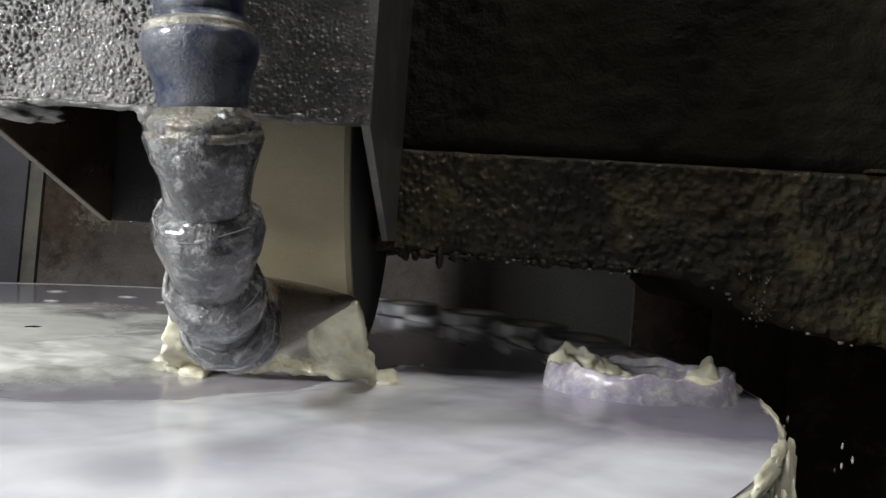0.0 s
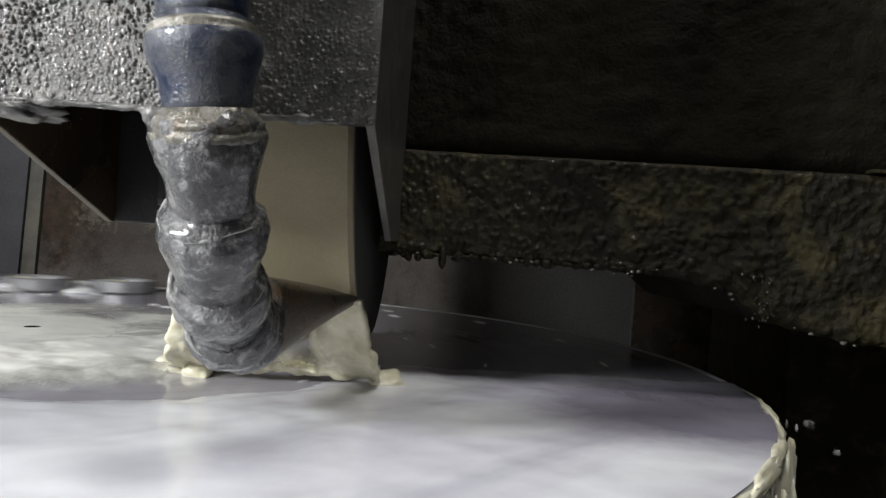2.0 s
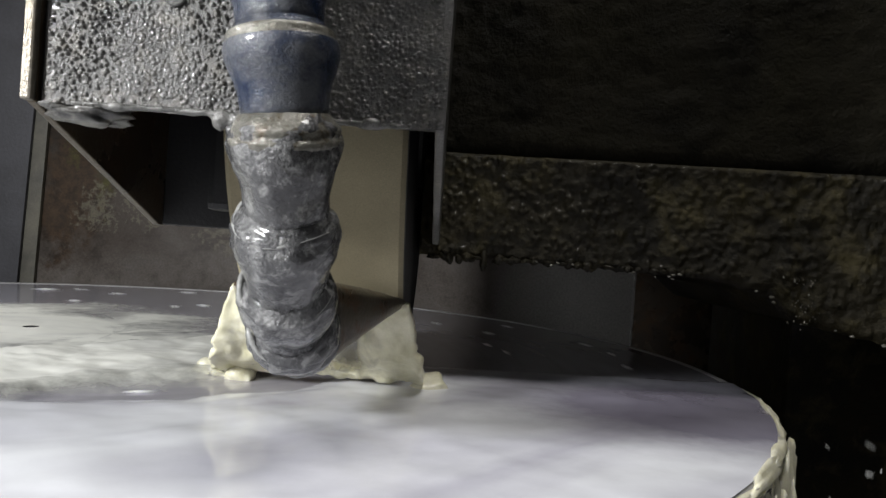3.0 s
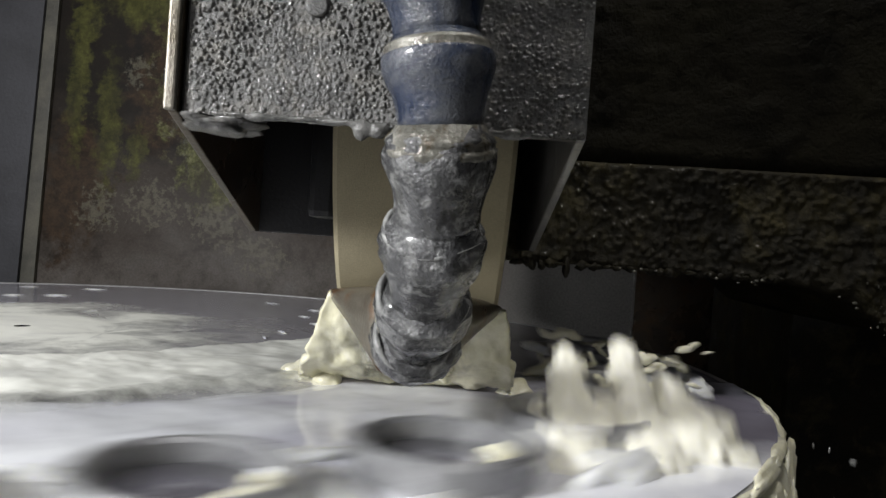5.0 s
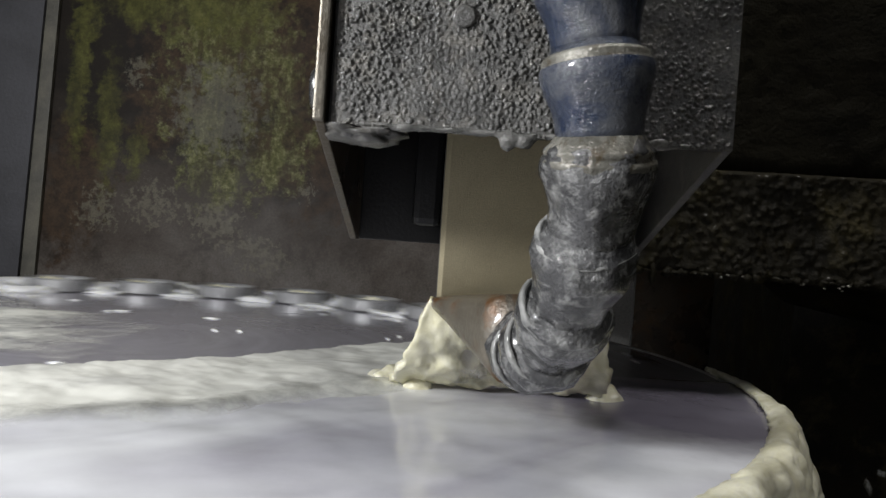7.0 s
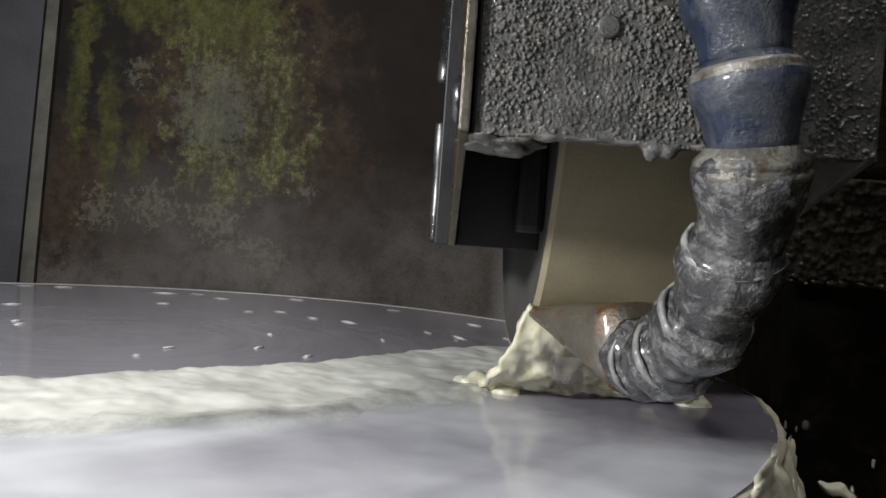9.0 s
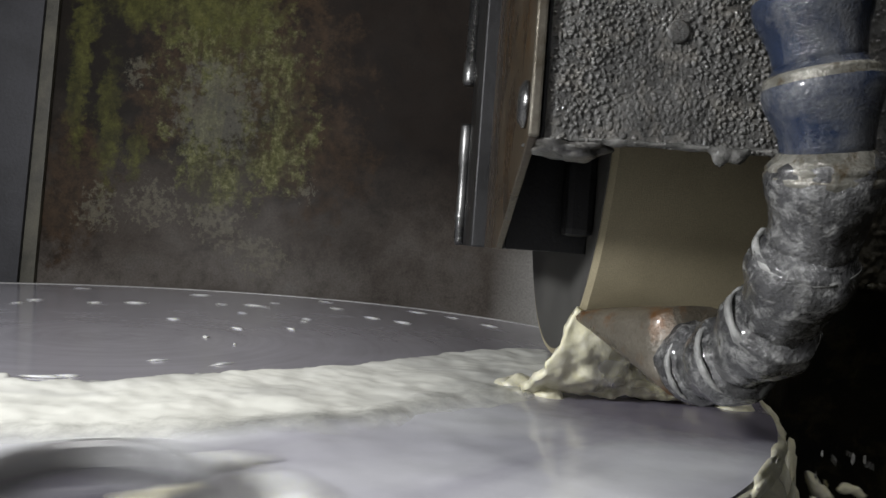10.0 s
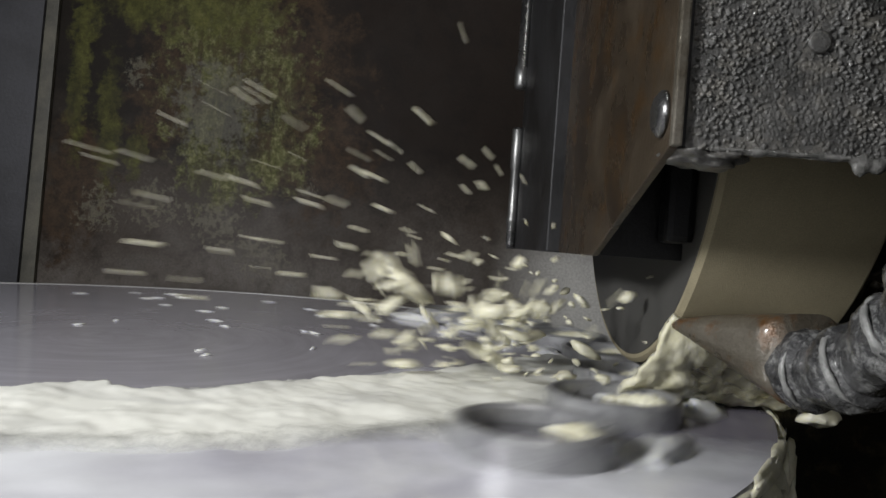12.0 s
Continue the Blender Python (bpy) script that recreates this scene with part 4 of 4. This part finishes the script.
def gout():
    """Tongues of froth that leap where the rings run under the nozzle and fall towards the front."""
    bm = bmesh.new()
    for tongue, (x0, x1, top, long) in enumerate(((-0.014, -0.022, 0.020, 0.066), (0.006, 0.004, 0.024, 0.060), (0.022, 0.030, 0.012, 0.045))):
        for k in range(16):
            u = k / 15
            blob(bm, (x0 + (x1 - x0) * u + 0.002 * math.sin(k * 1.7), -long * u, 0.002 + top * (1 - u) ** 1.5), (0.0048 + 0.0045 * u, 0.0075, 0.0050 - 0.002 * u), 0.45, k * 3.7 + tongue * 11, 3)
    for k in range(18):
        blob(bm, (random.uniform(-0.028, 0.032), random.uniform(-0.05, 0.006), random.uniform(0.001, 0.008)), (0.009, 0.009, 0.0045), 0.5, k * 2.2, 3)
    ob = run_together(part("froth_gout", bm, FROTH, smooth=True), 0.0010, 7)
    tagged(ob, "leaping gout of white froth by the nozzle", "splash")
    return ob


def clumps():
    """Larger torn lumps of froth, thrown about each time that the first ring arrives."""
    made = []
    for k in range(22):
        r = 0.0012 + 0.0030 * random.random() ** 2
        bm = bmesh.new()
        for j in range(3):
            blob(bm, (r * (j - 1) * 1.1, 0, r * 0.4 * math.sin(k + j * 2.0)), (r * random.uniform(0.8, 1.5), r * 0.8, r * random.uniform(0.5, 0.8)), 0.55, k * 7.3 + j, 2)
        ob = run_together(part("froth_clump", bm, CREAM, smooth=True), 0.0008, 6)
        tagged(ob, "torn lump of creamy froth flung off the table", "froth", "flung froth lumps")
        made.append(ob)
    return made


def spray():
    """Drops that fly off when the first ring meets the nozzle at the end."""
    drops = []
    for k in range(225):
        near = k < 160
        size = 0.0007 + 0.0032 * random.random() ** 3 if near else random.uniform(0.0006, 0.0014)
        bm = blob(bmesh.new(), (0, 0, 0), (size * random.uniform(1.2, 2.6), size, size * random.uniform(0.6, 1.0)), 0.45, k * 1.9, 2)
        ob = part("froth_drop", bm, CREAM, smooth=True)
        tagged(ob, "small flying drop of creamy coolant froth", "drop", "flying drops")
        drops.append((ob, near))
    return drops


def rim_drops():
    """Single drops flung off the rim, falling again and again."""
    drops = []
    for k in range(14):
        size = random.uniform(0.0004, 0.0008)
        ob = part("rim_drop", blob(bmesh.new(), (0, 0, 0), (size * 0.8, size * 0.8, size * 2.3), 0.4, k * 2.7, 2), SLIME, smooth=True)
        tagged(ob, "small drop of froth flung off the table's rim", "drop", "drops off the rim")
        drops.append(ob)
    return drops


setting()
turntable = make_turntable()
riders = make_rings()
table_film()
rim_froth()
plume, patch = froth_plume(), froth_patch()
apron = rim_apron()
dome, lump, crown, drops, flung = splash_dome(), gout(), crown_splash(), spray(), rim_drops()
arc, lumps = splash_arc(), clumps()
hose = make_hose()
head = [make_guard(), make_wheel(), make_housing(), hose, make_curtain(), make_tube()] + make_heaps()

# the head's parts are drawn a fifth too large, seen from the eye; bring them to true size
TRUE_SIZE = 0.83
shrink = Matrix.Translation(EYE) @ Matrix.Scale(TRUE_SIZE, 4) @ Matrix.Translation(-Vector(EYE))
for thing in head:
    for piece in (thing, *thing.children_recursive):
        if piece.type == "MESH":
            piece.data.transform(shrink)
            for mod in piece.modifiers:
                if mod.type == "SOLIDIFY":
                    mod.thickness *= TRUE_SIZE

SLIDE = [(0.0, -0.1851), (0.5, -0.1876), (1.0, -0.1876), (1.5, -0.1876), (2.0, -0.1837), (2.5, -0.1725), (3.0, -0.1625), (5.0, -0.1197), (5.5, -0.1085), (6.0, -0.0971), (6.5, -0.0860), (7.0, -0.0751), (9.0, -0.0313), (9.5, -0.0207), (10.0, -0.0102), (10.5, 0.0), (11.0, 0.0114), (11.5, 0.0213), (12.0, 0.0327)]
TURN_RATE, LEAD_AT = 303.27, 58.265


def motions():
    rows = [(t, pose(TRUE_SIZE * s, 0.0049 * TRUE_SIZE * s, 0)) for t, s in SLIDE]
    for ob in head:
        if ob is not hose:
            walk(ob, rows)
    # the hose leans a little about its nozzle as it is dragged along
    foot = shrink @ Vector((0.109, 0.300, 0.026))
    LEAN = [(0.0, 0.0), (5.0, 0.5), (6.0, 0.8), (7.0, 1.5), (9.0, 3.3), (10.0, 3.8), (12.0, 4.6)]

    def lean(t):
        for (ta, a), (tb, b) in zip(LEAN, LEAN[1:]):
            if t <= tb:
                return a + (b - a) * (t - ta) / (tb - ta)

    walk(hose, [(t, m @ Matrix.Translation(foot) @ pose(0, 0, 0, 0, -lean(t), 0) @ Matrix.Translation(-foot)) for t, m in rows])
    walk(plume, rows)
    walk(patch, [(0.0, pose(0, 0, 0)), (6.0, pose(-0.01, 0, 0)), (7.2, pose(-0.10, -0.03, 0)), (9.0, pose(-0.40, -0.1, 0)), (12.0, pose(-0.45, -0.1, 0))])
    turning = []
    for k in range(121):
        t = k * 0.1
        turning.append((t, pose(TABLE_X, TABLE_Y, 0, 0, 0, LEAD_AT - TURN_RATE * (t - 9.3))))
    for ob in [turntable] + riders:
        walk(ob, turning)
    walk(apron, [(0.0, pose(-0.008, 0, -0.013)), (3.2, pose(-0.008, 0, -0.013)), (5.0, pose(-0.006, 0, -0.008)), (5.6, pose(-0.005, 0, -0.006)), (6.0, pose(0, 0, 0)), (7.2, pose(0.001, 0, 0)), (8.8, pose(-0.003, 0, -0.005)), (12.0, pose(-0.006, 0, -0.010))])
    # the mass leaps once in every turn while the head is over the middle of the table
    home = (0.103, 0.320)
    rows = [(0.0, pose(0.0, 0.36, -0.11))]
    for t, x, h in ((4.8, 0.104, -0.020), (6.0, home[0], -0.004)):
        rows += [(t - 0.3, pose(0.0, 0.36, -0.11)), (t - 0.1, pose(x - 0.05, home[1], -0.10)), (t, pose(x, home[1], h)), (t + 0.1, pose(x - 0.03, home[1] - 0.01, -0.10)), (t + 0.3, pose(0.0, 0.36, -0.11))]
    walk(dome, rows + [(12.0, pose(0.0, 0.36, -0.11))])
    under = pose(-0.10, 0.02, -0.16)
    walk(arc, [(0.0, under), (6.9, under), (7.1, pose(-0.03, 0, -0.10)), (7.2, pose(0, 0, 0)), (7.3, pose(0.03, -0.01, 0.01)), (7.4, pose(0.05, -0.02, -0.10)), (7.6, under), (12.0, under)])
    rows = [(0.0, pose(0.092, 0.338, 0.0)), (0.1, pose(0.090, 0.352, -0.002)), (0.3, pose(0.088, 0.355, -0.004)), (0.4, pose(0.070, 0.33, -0.05))]
    for t in (1.2, 2.4, 3.6):
        rows += [(t - 0.2, pose(0.080, 0.345, -0.05)), (t, pose(0.094, 0.352, 0.0)), (t + 0.3, pose(0.096, 0.362, -0.001)), (t + 0.4, pose(0.080, 0.35, -0.05))]
    walk(crown, rows + [(12.0, pose(0.072, 0.34, -0.05))])
    rows = [(0.0, pose(0.085, 0.285, -0.06))]
    for t, x, y in ((0.20, 0.066, 0.258), (1.50, 0.064, 0.258), (2.50, 0.066, 0.262), (5.0, 0.062, 0.274), (6.15, 0.078, 0.27), (8.6, 0.068, 0.28), (9.8, 0.066, 0.28), (11.0, 0.064, 0.295)):
        h, leap = (-0.013, 0.006) if t < 3 else ((-0.009, 0.036) if t > 8 else (0.0, 0.036))
        rows += [(t - 0.12, pose(x, y + 0.06, -0.06)), (t - 0.05, pose(x, y + 0.050, h + leap)), (t, pose(x, y, h)), (t + 0.05, pose(x - 0.006, y - 0.040, h - leap)), (t + 0.14, pose(x - 0.006, y - 0.05, -0.06))]
    walk(lump, rows + [(12.0, pose(0.052, 0.25, -0.06))])
    # each arrival: when, the middle and spread of where the lumps fly, how high
    rng = random.Random(23)
    arrivals = ((1.3, 0.098, 0.013, 0.012), (2.5, 0.098, 0.013, 0.012), (5.0, 0.085, 0.028, 0.020), (6.1, 0.135, 0.040, 0.034), (7.25, 0.150, 0.024, 0.050), (8.45, 0.10, 0.04, 0.03), (9.6, 0.140, 0.024, 0.024), (10.85, 0.048, 0.026, 0.024), (12.0, 0.012, 0.030, 0.052))
    for ob in lumps:
        rows = [(0.0, pose(0.09, 0.33, -0.03))]
        for t, x, wide, high in arrivals:
            px, py, pz = rng.gauss(x, wide), 0.335 + rng.uniform(-0.02, 0.03), 0.004 + high * rng.uniform(0.05, 1.0)
            sx, tilt = x + 0.35 * (px - x), rng.uniform(-40, 40)
            rows += [(t - 0.22, pose(sx, 0.335, -0.03, 0, tilt)), (t - 0.07, pose(sx, 0.335, -0.008, 0, tilt)), (t, pose(px, py, pz, 0, tilt + 15))]
            if t < 12.0:
                rows += [(t + 0.1, pose(2.0 * px - x, py, 0.4 * pz, 0, tilt + 30)), (t + 0.2, pose(2.2 * px - 1.2 * x, py, -0.04, 0, tilt + 40))]
        walk(ob, rows)
    rng = random.Random(11)
    for ob in flung:
        rows, t = [], -rng.uniform(0, 0.8)
        while t < 12.0:
            x, y, out = rng.uniform(0.135, 0.152), rng.uniform(0.24, 0.33), rng.uniform(0.012, 0.05)
            rows += [(t, pose(x, y, -0.003)), (t + 0.14, pose(x + out, y - 0.02, -0.02)), (t + 0.26, pose(x + 1.6 * out, y - 0.05, -0.12))]
            t += rng.uniform(0.8, 1.3)
        rows = [r for r in rows if 0.0 < r[0] < 12.0]
        walk(ob, [(0.0, rows[0][1])] + rows + [(12.0, rows[-1][1])])
    rng = random.Random(5)
    for ob, near in drops:
        start = Vector((0.075 + rng.uniform(-0.03, 0.02), 0.325 + rng.uniform(-0.01, 0.01), 0.0))
        if near:
            end = Vector((rng.gauss(0.026, 0.030), 0.325 + rng.uniform(-0.03, 0.03), 0.004 + rng.uniform(0.006, 0.066) * rng.uniform(0.5, 1)))
        else:
            end = Vector((rng.gauss(-0.06, 0.06), 0.33 + rng.uniform(-0.03, 0.03), 0.075 + rng.gauss(0, 0.028)))
        tilt = rng.uniform(-70, 25)
        low = pose(start.x, start.y, -0.02, 0, tilt, 0)
        walk(ob, [(0.0, low), (11.84, low), (11.88, pose(start.x, start.y, 0.002, 0, tilt, 0)), (12.0, pose(end.x, end.y, end.z, 0, tilt + 20, 10))])


motions()
